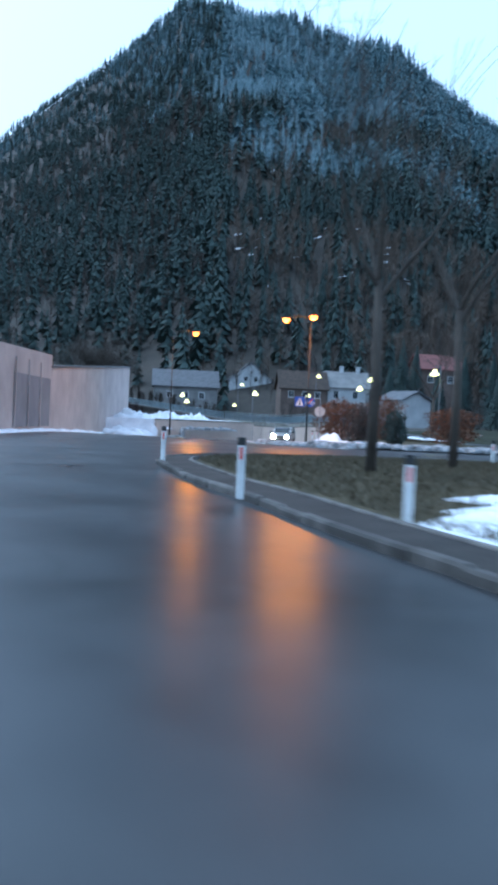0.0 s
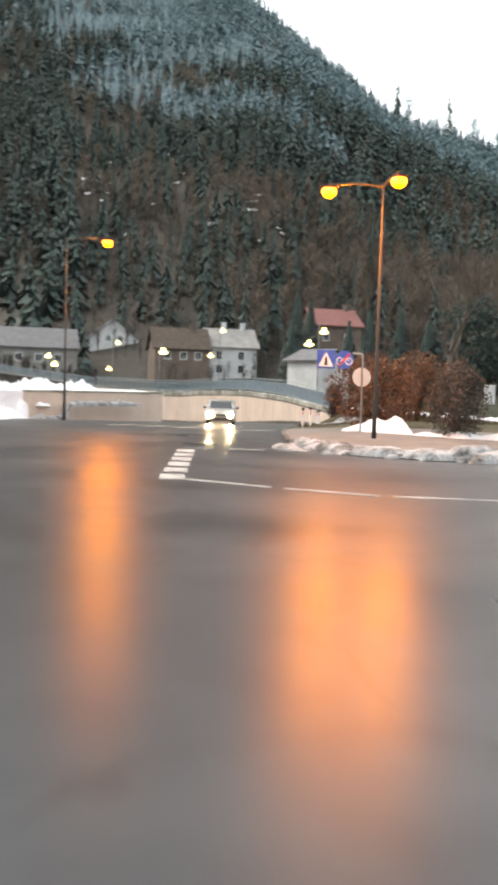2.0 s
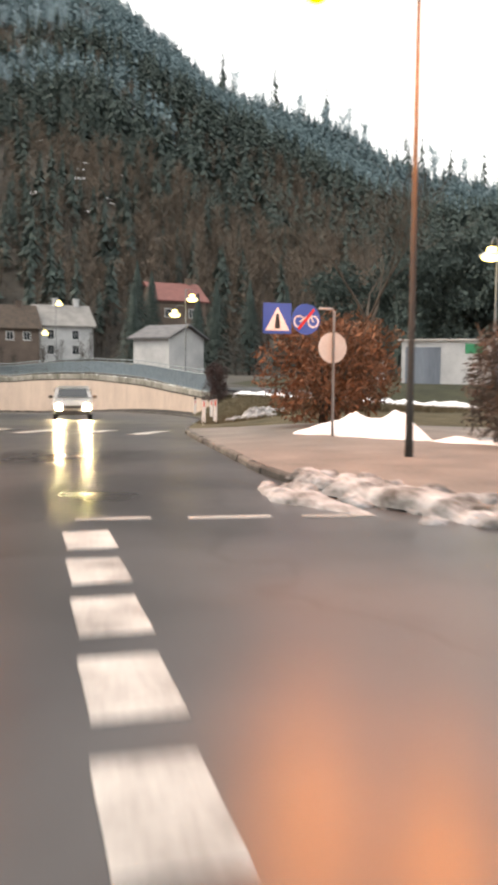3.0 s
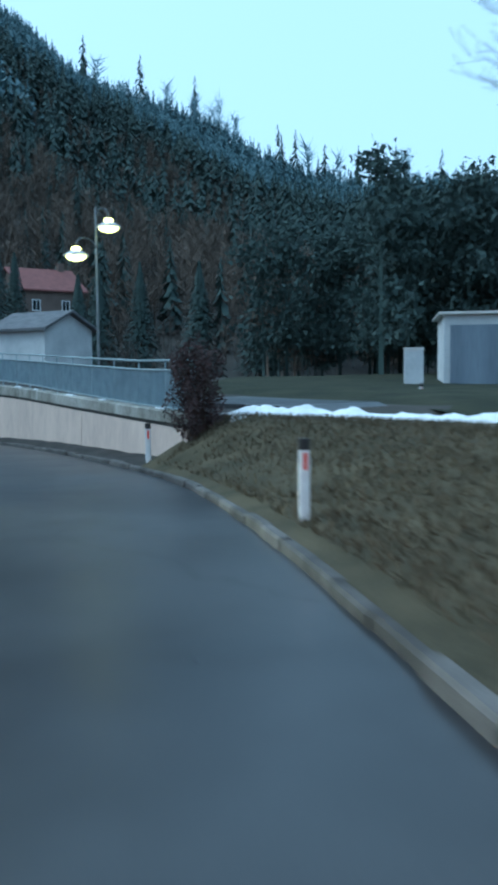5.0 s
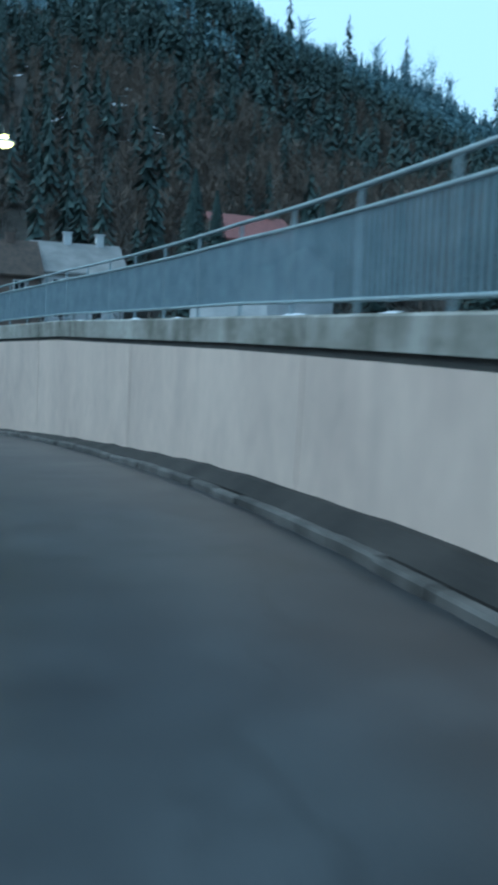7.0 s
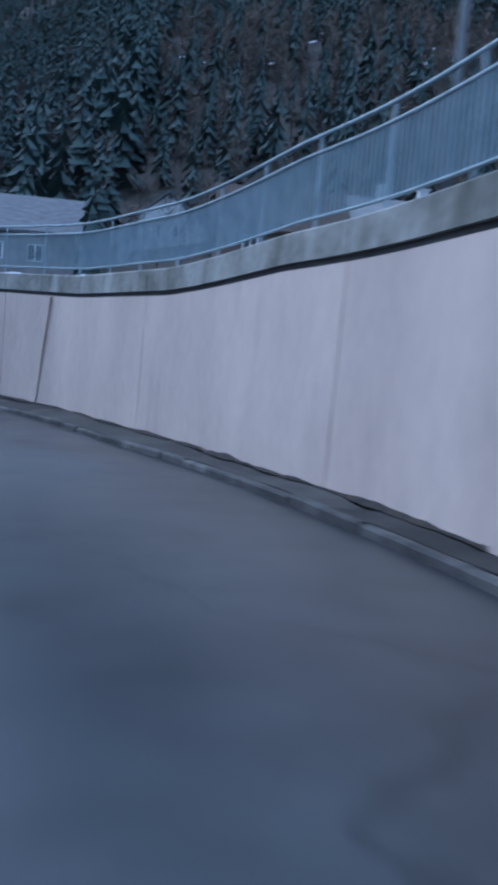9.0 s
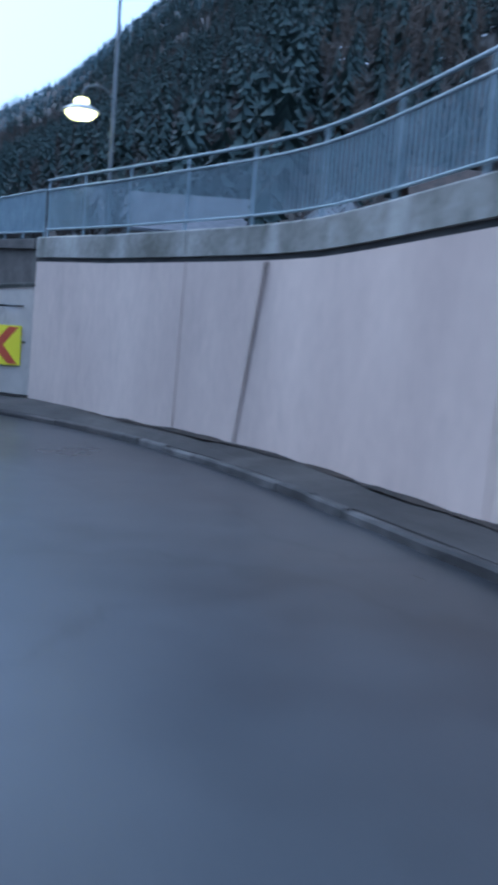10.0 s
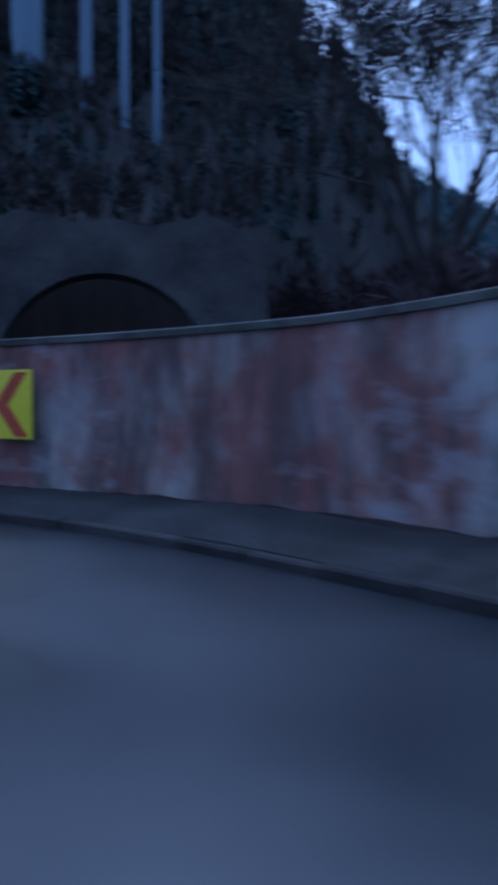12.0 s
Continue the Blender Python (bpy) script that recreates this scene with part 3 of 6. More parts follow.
wall_ramp = tagged(new("wall_ramp"), "long pale concrete retaining wall with a dark recessed joint", "retaining wall", kind="structure")
base = wall_base(WALL)
cope = cope_z(WALL[:, 1])
depth = cope_depth(WALL[:, 1])
SEG = 17
for i in range(0, len(WALL) - 1, SEG):
    j = min(i + SEG, len(WALL) - 1)
    seg = WALL[i:j + 1].copy()
    if j < len(WALL) - 1:
        d = seg[-1] - seg[-2]
        seg[-1] = seg[-1] - d * (0.03 / np.linalg.norm(d))
    zb, zc = base[i:j + 1], cope[i:j + 1]
    nn = normals(seg)
    bm = bmesh.new()
    rows = []
    for k, p in enumerate(seg):
        prof = [(-0.06, zb[k] - 0.3), (0.0, zc[k] - depth[i + k] - 0.1), (0.35, zc[k] - depth[i + k] - 0.1), (0.35, zb[k] - 0.3)]
        rows.append([bm.verts.new((p[0] + nn[k, 0] * o, p[1] + nn[k, 1] * o, z)) for o, z in prof])
    for a, b in zip(rows[:-1], rows[1:]):
        for q in range(4):
            bm.faces.new((a[q], a[(q + 1) % 4], b[(q + 1) % 4], b[q]))
    bm.faces.new(rows[0])
    bm.faces.new(rows[-1][::-1])
    part("wall_panel", bm, "concrete", wall_ramp)
    dk = cope_depth(seg[:, 1])
    vs = [(p[0] + n[0] * o, p[1] + n[1] * o, z + h) for p, n, z, d in zip(seg, nn, zc, dk) for o, h in ((-0.02, -d), (-0.02, -0.03), (0.02, 0.0), (0.42, 0.0), (0.42, -d))]
    raw("coping", vs, sweep(seg, [(0, 0)] * 5, zc)[1], "coping", wall_ramp)
nw = normals(WALL)
vs = [(p[0] + n[0] * o, p[1] + n[1] * o, z - d + h) for p, n, z, d in zip(WALL, nw, cope, depth) for o, h in ((0.05, -0.11), (0.05, 0.02), (0.32, 0.02), (0.32, -0.11))]
fs = sweep(WALL, [(0, 0)] * 4, cope)[1]
raw("joint", vs, fs, "groove", wall_ramp)

# a slanting, stained construction joint
for (xa, ya, za), (xb, yb, zb_), wd in (((1.91, 139.22, 0.08), (1.60, 139.66, -2.95), 0.018),):
    nrm = normals(WALL)[int(np.argmin(np.hypot(WALL[:, 0] - 1.75, WALL[:, 1] - 139.4)))]
    tan = np.array([nrm[1], -nrm[0]])
    bm = bmesh.new()
    ring = []
    for x, y, z, o in ((xa, ya, za, 0.012), (xb, yb, zb_, 0.065)):
        for du in (-wd / 2, wd / 2):
            for dn in (-o, 0.12):
                ring.append(bm.verts.new((x + tan[0] * du + nrm[0] * dn, y + tan[1] * du + nrm[1] * dn, z)))
    for f in ((0, 2, 6, 4), (0, 1, 3, 2), (4, 6, 7, 5), (0, 4, 5, 1), (2, 3, 7, 6), (1, 5, 7, 3)):
        bm.faces.new([ring[q] for q in f])
    part("slanting_joint", bm, "stain", wall_ramp)

# ---- old wall at the bend ----
wall_bend = tagged(new("wall_bend"), "old stained plaster and brick wall with a rough coping", "wall", kind="structure")
lb = wall_base(LOW_WALL)
ltop = np.interp(LOW_WALL[:, 0], [-31, -22, -16, -9, -4.3], [-0.75, -0.70, -0.68, -0.5, -0.1])
nn = normals(LOW_WALL)
for name, i0, i1, mat in (("wall_panel", 0, 15, "old_wall"), ("wall_panel", 15, len(LOW_WALL) - 1, "old_wall")):
    bm = bmesh.new()
    rows = []
    for k in range(i0, i1 + 1):
        p = LOW_WALL[k]
        prof = [(-0.04, lb[k] - 0.3), (0.0, ltop[k] - 0.1), (0.4, ltop[k] - 0.1), (0.4, lb[k] - 0.3)]
        rows.append([bm.verts.new((p[0] + nn[k, 0] * o, p[1] + nn[k, 1] * o, z)) for o, z in prof])
    for a, b in zip(rows[:-1], rows[1:]):
        for q in range(4):
            bm.faces.new((a[q], a[(q + 1) % 4], b[(q + 1) % 4], b[q]))
    bm.faces.new(rows[0])
    bm.faces.new(rows[-1][::-1])
    part(name, bm, mat, wall_bend)
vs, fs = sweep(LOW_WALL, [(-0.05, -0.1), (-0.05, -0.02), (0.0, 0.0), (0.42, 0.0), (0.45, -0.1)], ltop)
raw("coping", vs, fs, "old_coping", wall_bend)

# ---- kerbs and aprons ----
kz = road_z(KERB[:, 0], KERB[:, 1])


def kerb_stones(name, line, prof, mat, label, length=1.0):
    """A kerb laid from single stones, each a little out of line and level, with open joints."""
    k = tagged(new(name), label, "kerb", kind="structure")
    s = np.concatenate([[0], np.cumsum(np.linalg.norm(np.diff(line, axis=0), axis=1))])
    nn, z = normals(line), road_z(line[:, 0], line[:, 1])
    at = lambda u, a: np.interp(u, s, a)
    for i, u0 in enumerate(np.arange(0, s[-1] - 0.3, length)):
        us = (u0 + 0.008, min(u0 + length, s[-1]) - 0.008)
        lift, off = 0.012 * math.sin(i * 5.3) + 0.006 * math.sin(i * 2.1), 0.012 * math.sin(i * 3.7)
        vs, m = [], len(prof)
        for u in us:
            vs += [(at(u, line[:, 0]) + at(u, nn[:, 0]) * (o + off), at(u, line[:, 1]) + at(u, nn[:, 1]) * (o + off), at(u, z) + h + (lift if h > 0 else 0)) for o, h in prof]
        fs = [(q, (q + 1) % m, m + (q + 1) % m, m + q) for q in range(m)] + [tuple(range(m))[::-1], tuple(range(m, 2 * m))]
        raw("kerb_stone", vs, fs, "muddy_kerb" if vs[0][1] > 141 else mat, k)
    return k


kerb_stones("kerb_ramp", KERB, [(0.0, -0.15), (0.0, 0.085), (0.025, 0.11), (0.12, 0.11), (0.14, -0.15)], "kerb", "worn grimy granite kerb along the ramp")
for k, (a, b) in enumerate(((82.6, 146.2),)):
    seg = KERB[(KERB[:, 1] > a)]
    nk, sz = normals(seg), road_z(seg[:, 0], seg[:, 1])
    rise = np.interp(seg[:, 1], [84, 95, 103, 116, 128, 136, 141], [0.0, 0.19, 0.17, 0.03, -0.02, 0.03, 0.13])
    vs, fs = [], []
    for p, n, z, h in zip(seg, nk, sz, rise):
        rough = [0.035 * noise.noise((p[0] * f, p[1] * f, f)) for f in (1.3, 2.9)]
        vs += [(p[0] + n[0] * o, p[1] + n[1] * o, z + q) for o, q in ((0.17, -0.2), (0.17, 0.10 + rough[0] * 0.4), (0.38, 0.11 + h * 0.8 + rough[0]), (1.3, 0.16 + h + rough[0] + rough[1]), (1.3, -0.2))]
    for k in range(len(seg) - 1):
        fs += [(k * 5 + q, k * 5 + (q + 1) % 5, k * 5 + 5 + (q + 1) % 5, k * 5 + 5 + q) for q in range(5)]
    cut = int(np.argmax(seg[:, 1] > 124.0))
    tagged(raw("pavement", vs[:cut * 5 + 5], fs[:cut * 5], "apron"), "dark grimy strip between kerb and wall", "pavement", kind="structure")
    far_fs = [tuple(q - cut * 5 for q in f) for f in fs[cut * 5:]]
    tagged(raw("pavement_bend", vs[cut * 5:], far_fs, "ledge"), "muddy concrete ledge between kerb and wall", "pavement", kind="structure")


def litter(line, lift, label, seed):
    """A ragged drift of dead leaves and grit along a wall's foot."""
    ln = smooth_line(line, 0.15)
    nl, z = normals(ln), road_z(ln[:, 0], ln[:, 1])
    vs, fs, m = [], [], 6
    for i, p in enumerate(ln):
        a = 0.5 + 0.9 * noise.noise((p[0] * 0.9, p[1] * 0.9, seed)) + 0.5 * noise.noise((p[0] * 3.1, p[1] * 3.1, seed))
        w, h = 0.14 + 0.14 * max(a, 0), 0.035 + 0.05 * max(a, 0)
        for q in range(m):
            u = q / (m - 1)
            o = 0.06 - w * u
            vs.append((p[0] + nl[i, 0] * o, p[1] + nl[i, 1] * o, z[i] + lift(p[1]) + h * (1 - u) ** 1.3 * (1 + 0.5 * noise.noise((p[0] * 7, p[1] * 7, q))) - 0.02 * u))
    for i in range(len(ln) - 1):
        fs += [(i * m + q, i * m + q + 1, (i + 1) * m + q + 1, (i + 1) * m + q) for q in range(m - 1)]
    return tagged(raw("leaf_litter", vs, fs, "litter", smooth=True), label, "leaf litter", "leaf litter", "stuff")


litter(WALL[WALL[:, 1] > 122][::4], lambda y: np.interp(y, [128, 136, 141], [0.16, 0.2, 0.27]), "dark dead leaves and grit along the wall's foot", 3)
litter(LOW_WALL[::4], lambda y: 0.27, "dark dead leaves and grit along the old wall's foot", 5)


def verge(name, outline, mat, h, label, crown=0.0, cell=1.0, bumps=0.03, level=road_z):
    """A raised patch of ground with a rounded rim inside an outline."""
    out = np.array(outline, float)
    bm = bmesh.new()
    vs = [bm.verts.new((x, y, 0)) for x, y in out]
    f = bm.faces.new(vs)
    bmesh.ops.triangulate(bm, faces=[f])
    for _ in range(12):
        long = [e for e in bm.edges if e.calc_length() > cell * 1.9]
        if not long:
            break
        bmesh.ops.subdivide_edges(bm, edges=long, cuts=1)
        bmesh.ops.triangulate(bm, faces=bm.faces)
    co = np.array([v.co[:2] for v in bm.verts])
    a, b = out, np.roll(out, -1, 0)
    ab = b - a
    t = np.clip(((co[:, None] - a[None]) * ab[None]).sum(2) / (ab ** 2).sum(1)[None], 0, 1)
    dist = np.linalg.norm(co[:, None] - (a[None] + t[..., None] * ab[None]), axis=2).min(1)
    z = level(co[:, 0], co[:, 1])
    for v, d, zz in zip(bm.verts, dist, z):
        n = noise.noise((v.co.x * 0.7, v.co.y * 0.7, 0)) * bumps
        v.co.z = zz - 0.02 if d < 1e-3 else zz + h + crown * min(d / 6, 1) + n
    ob = part(name, bm, mat, smooth=True)
    return tagged(ob, label, "verge", kind="structure")


ISLAND = smooth_line([(3.0, 3.6), (1.95, 7.0), (0.95, 10.2), (0.05, 13.6), (-1.0, 17.0), (-1.95, 21), (-2.45, 24.0), (-2.2, 26.2), (-1.0, 28.6), (1.5, 30.3), (5, 31.2), (12, 32)], 0.8)
kerb_stones("kerb_island", ISLAND, [(0.0, -0.15), (0.0, 0.09), (0.03, 0.12), (0.14, 0.12), (0.15, -0.15)], "kerb", "worn kerb round a grass corner")
vs, fs = sweep(ISLAND, [(0.15, -0.15), (0.15, 0.10), (0.85, 0.12), (0.85, -0.15)], road_z(ISLAND[:, 0], ISLAND[:, 1]))
tagged(raw("pavement_island", vs, fs, "apron"), "dark grimy strip behind the kerb", "pavement", kind="structure")
vs, fs = sweep(ISLAND, [(0.86, -0.15), (0.86, 0.13), (0.88, 0.15), (0.95, 0.15), (0.97, -0.15)], road_z(ISLAND[:, 0], ISLAND[:, 1]))
tagged(raw("edging_island", vs, fs, "kerb"), "narrow edging stone along the grass corner", "kerb", kind="structure")
verge("verge_corner", [tuple(p + 0.95 * n) for p, n in zip(ISLAND, normals(ISLAND))] + [(40, 33), (40, 3)], "grass", 0.12, "rough winter grass on the road corner", 0.1)
plaza = KERB[KERB[:, 1] < 66.3]
verge("pavement_corner", [tuple(p + 0.12 * n) for p, n in zip(plaza, normals(plaza))] + [(8, 61.2), (15, 58), (15, 44.6), (6, 44.8)], "footway", -0.005, "muddy pavement behind the kerb at the corner", 0.0, 1.2, 0.015, level=field_z)
fld = KERB[(KERB[:, 1] < 84.5) & (KERB[:, 1] > 65.2)]
verge("verge_field", [tuple(p + 0.1 * n) for p, n in zip(fld, normals(fld))] + [(10.9, 84.4), (12.3, 84.3), (13.0, 82.6), (14.0, 80.2), (14.8, 77.6), (15.7, 73.6), (16.6, 68), (17, 57), (7.6, 60.4)], "grass", 0.03, "brown winter grass beside the ramp", 0.04, level=field_z)


lane = smooth_line([(13.6, 90.0), (15.0, 86.0), (16.3, 81.5), (17.3, 77.5), (18.6, 72), (20.5, 64)], 1.0)
vs, fs = sweep(lane, [(-2.2, -0.3), (-2.2, 0.0), (1.9, 0.0), (1.9, -0.3)], np.maximum(ground_z(lane[:, 0], lane[:, 1]), -0.2) + 0.12)
tagged(raw("road_side", vs, fs, "asphalt"), "narrow dark side lane behind a ridge of snow", "road", kind="structure")
verge("verge_beyond", [(17.6, 88.5), (18.6, 82), (20.2, 75), (23, 66), (44, 62), (72, 84), (70, 112), (48, 122), (26, 112), (16, 98)], "dark_grass", 0.14, "dark winter grass beyond the side lane", 0.05, 2.0, 0.08, level=ground_z)
vs, fs = sweep(WALL, [(0.38, -0.3), (0.38, -0.05), (3.2, -0.05), (3.2, -0.3)], cope)
tagged(raw("pavement_upper", vs, fs, "apron"), "slushy footway on top of the wall", "pavement", kind="structure")


# ---- railing on the wall ----
def fence_run(line, zc, name, label, group, height=1.09, handrail=True, single=(0, 0), pitch=0.13):
    """A railing of flat upright bars set edge-on between two rails, with posts every two metres."""
    f = thing(name, Matrix.Identity(4), label, "railing", group)
    nn = normals(line)
    mid = np.stack([line[:, 0] + nn[:, 0] * 0.2, line[:, 1] + nn[:, 1] * 0.2], 1)
    for nm, h, r in (("handrail", height + 0.23, 0.03), ("upper_rail", height, 0.028), ("lower_rail", 0.19, 0.025)):
        if nm != "handrail" or handrail:
            bm = bmesh.new()
            tube(bm, [(p[0], p[1], z + h) for p, z in zip(mid, zc)], r, 8)
            part(nm, bm, "rail", f, smooth=True)
    tall_post = height + (0.23 if handrail else 0.02)
    bm = bmesh.new()
    box(bm, 0, 0, tall_post / 2, 0.05, 0.03, tall_post)
    s = np.concatenate([[0], np.cumsum(np.linalg.norm(np.diff(mid, axis=0), axis=1))])
    turn = np.unwrap(np.arctan2(nn[:, 1], nn[:, 0]))
    at = lambda u: (np.interp(u, s, mid[:, 0]), np.interp(u, s, mid[:, 1]), np.interp(u, s, zc))
    angle = lambda u: float(np.interp(u, s, turn))
    first = part("post", bm, "bar", f)
    first.location, first.rotation_euler.z = at(0), angle(0) + math.pi / 2
    for u in np.arange(2.0, s[-1] + 0.5, 2.0):
        o = new("post", first.data)
        o.parent = f
        o.location, o.rotation_euler.z = at(min(u, s[-1])), angle(min(u, s[-1])) + math.pi / 2
    long = height - 0.19
    bm = bmesh.new()
    box(bm, 0, 0, 0, 0.04, 0.012, long)
    bar = bpy.data.meshes.new("bar")
    bm.to_mesh(bar)
    bm.free()
    bar.materials.append(M["bar"])
    rest = bmesh.new()
    for u in np.arange(0.1, s[-1], pitch):
        x, y, z = at(u)
        if single[0] < y < single[1]:
            o = new("bar", bar)
            o.parent = f
            o.location, o.rotation_euler.z = (x, y, z + (height + 0.19) / 2), angle(u)
        else:
            box(rest, 0, 0, 0, 0.04, 0.012, long, Matrix.Translation((x, y, z + (height + 0.19) / 2)) @ Matrix.Rotation(angle(u), 4, "Z"))
    if len(rest.verts):
        tagged(part("bar_infill", rest, "bar", f), kind="stuff")
    else:
        rest.free()
    return f


fence_run(WALL, cope - 0.15 * np.interp(WALL[:, 1], [88, 104], [1, 0]), "railing", "grey steel railing with close upright bars on the wall", "railings", single=(110, 146.5))
BACK = smooth_line([(-4.5, 146.3), (-18.1, 165.2), (-30.6, 182.6), (-34.0, 187.4)], 1.0)
bz = np.linspace(0.95, 4.3, len(BACK))
fence_run(BACK, bz, "railing", "grey steel railing climbing along the upper street", "railings", 1.18, False)
wall_upper = tagged(new("wall_upper"), "dark rubble wall below the climbing upper street", "retaining wall", kind="structure")
nb = normals(BACK)
bm = bmesh.new()
rows = [[bm.verts.new((p[0] + n[0] * o, p[1] + n[1] * o, z)) for o, z in ((0.0, -3.5), (0.06, zc - 0.25), (0.5, zc - 0.25), (0.5, -3.5))] for p, n, zc in zip(BACK, nb, bz)]
for a, b in zip(rows[:-1], rows[1:]):
    for q in range(4):
        bm.faces.new((a[q], a[(q + 1) % 4], b[(q + 1) % 4], b[q]))
bm.faces.new(rows[0])
bm.faces.new(rows[-1][::-1])
part("wall_panel", bm, "stone", wall_upper)
vs, fs = sweep(BACK, [(-0.03, -0.24), (-0.03, -0.02), (0.0, 0.0), (3.0, 0.0), (3.0, -0.24)], bz)
raw("coping", vs, fs, "stone", wall_upper)


# ---- street lamps with two hanging heads ----
def lamp_head(parent, p, scale=1.0):
    m = Matrix.Translation(p)
    bm = bmesh.new()
    lathe(bm, [(0.09, 0.15), (0.17, 0.13), (0.35, 0.03), (0.37, -0.01), (0.34, -0.01), (0.16, 0.08), (0.09, 0.1)], 20, m @ Matrix.Scale(scale, 4))
    h = part("lamp_head", bm, "sign_back", parent, smooth=True)
    bm = bmesh.new()
    lathe(bm, [(0.04, 0.265), (0.10, 0.26), (0.135, 0.235), (0.15, 0.185), (0.11, 0.15)], 16, m @ Matrix.Scale(scale, 4))
    part("top_glass", bm, "lamp_white", h, "glowing yellowish white top glass", smooth=True)
    bm = bmesh.new()
    lathe(bm, [(0.04, 0.05), (0.29, 0.0), (0.30, -0.05), (0.22, -0.12), (0.05, -0.16)], 16, m @ Matrix.Scale(scale, 4))
    part("bulb", bm, "lamp_white", h, "glowing yellowish white glass", smooth=True)


def double_lamp(x, y, z0, heads, label, height, size=1.05):
    t = thing("street_lamp", Matrix.Translation((x, y, z0)), label, "street lamp", "street lamps")
    bm = bmesh.new()
    tube(bm, [(0, 0, -0.2), (0, 0, 1.0), (0, 0, height - z0)], [0.06, 0.048, 0.032], 10)
    part("pole", bm, "lamp_pole", t, smooth=True)
    for hx, hy, hz in heads:
        dx, dy, dz = hx - x, hy - y, hz - z0
        bm = bmesh.new()
        pts = [(dx * (1 - math.cos(a)) / 2 * 1.0, dy * (1 - math.cos(a)) / 2, dz + 0.32 + 0.28 * math.sin(a)) for a in np.linspace(0, math.pi, 10)]
        tube(bm, pts, 0.025, 6)
        part("arm", bm, "lamp_pole", t, smooth=True)
        lamp_head(t, (dx, dy, dz), size)
    return t


double_lamp(12.0, 93.5, 0.4, [(11.12, 92.85, 4.77), (12.3, 93.15, 5.75)], "grey street lamp with two hanging lit heads behind the railing", 6.4)
double_lamp(8.95, 125.0, 1.0, [(7.95, 125.0, 4.74), (9.27, 125.2, 7.5)], "grey street lamp with two hanging lit heads behind the railing", 8.0)
double_lamp(-2.1, 144.1, 0.8, [(-2.6, 143.5, 3.25), (-1.5, 144.1, 6.6)], "grey street lamp with two hanging lit heads behind the railing", 7.1)
double_lamp(0.2, 95.0, 0.6, [(0.42, 94.1, 3.85)], "small grey street lamp with one lit head", 4.4)
double_lamp(-8.7, 116.8, 0.8, [(-8.3, 116.6, 3.1), (-8.9, 117, 3.9)], "small grey street lamp with two lit heads", 4.5)
double_lamp(13.4, 64.2, 0.1, [(12.9, 63.8, 5.0)], "grey street lamp with one hanging lit head", 5.6)
double_lamp(-31.0, 180.4, 0.5, [(-29.95, 181.0, 11.1)], "tall grey street lamp with a hanging lit head", 12.2, 1.5)


def sodium_lamp(x, y, height, heads, label):
    t = thing("tall_street_lamp", Matrix.Translation((x, y, 0)), label, "street lamp", "sodium lamps")
    bm = bmesh.new()
    tube(bm, [(0, 0, -0.2), (0, 0, 1.2), (0, 0, height)], [0.075, 0.055, 0.026], 12)
    part("pole", bm, "dark_steel", t, smooth=True)
    for hx, hy, hz in heads:
        dx, dy = hx - x, hy - y
        if abs(dx) + abs(dy) > 0.2:
            bm = bmesh.new()
            tube(bm, [(0, 0, height - 0.1), (dx * 0.5, dy * 0.5, hz + 0.16), (dx, dy, hz + 0.1)], 0.03, 8)
            part("arm", bm, "dark_steel", t, smooth=True)
        a = math.atan2(dy, dx) if abs(dx) + abs(dy) > 0.2 else math.pi
        m = Matrix.Translation((dx, dy, hz)) @ Matrix.Rotation(a, 4, "Z")
        bm = bmesh.new()
        box(bm, 0, 0, 0.09, 0.56, 0.26, 0.14, m, 0.04)
        h = part("lamp_head", bm, "dark_steel", t)
        bm = bmesh.new()
        lathe(bm, [(0.04, 0.03), (0.20, 0.02), (0.22, -0.05), (0.18, -0.15), (0.09, -0.21), (0.02, -0.23)], 16, m)
        part("bulb", bm, "sodium", h, "glowing orange glass")
        ld = bpy.data.lights.new("sodium_light", "POINT")
        ld.energy, ld.color, ld.shadow_soft_size = 470, (1.0, 0.26, 0.002), 0.2
        lo = new("sodium_light", ld)
        lo.location = (hx, hy, hz - 0.55)
    return t


sodium_lamp(-5.9, 66.5, 7.5, [(-4.22, 66.0, 7.35)], "tall dark street lamp with an orange sodium light")
sodium_lamp(3.3, 52.4, 7.35, [(1.87, 53.0, 7.2), (3.35, 51.2, 7.2)], "tall dark street lamp with two orange sodium lights")


# ---- delineator posts ----
def delineator():
    t = thing("delineator_post", Matrix.Identity(4), "white plastic roadside post with a black cap and reflector", "roadside post", "delineator posts")
    bm = bmesh.new()
    out = [(-0.06, -0.03), (-0.03, -0.05), (0.03, -0.05), (0.06, -0.03), (0.045, 0.03), (0.0, 0.05), (-0.045, 0.03)]
    prism(bm, out, -0.15, 0.66)
    part("shaft", bm, "post", t)
    bm = bmesh.new()
    prism(bm, [(x * 1.05, y * 1.05) for x, y in out], 0.66, 0.78)
    part("cap", bm, "black", t)
    bm = bmesh.new()
    box(bm, 0, -0.055, 0.54, 0.045, 0.012, 0.18)
    part("reflector", bm, "red_mark", t, "small red reflector")
    return t


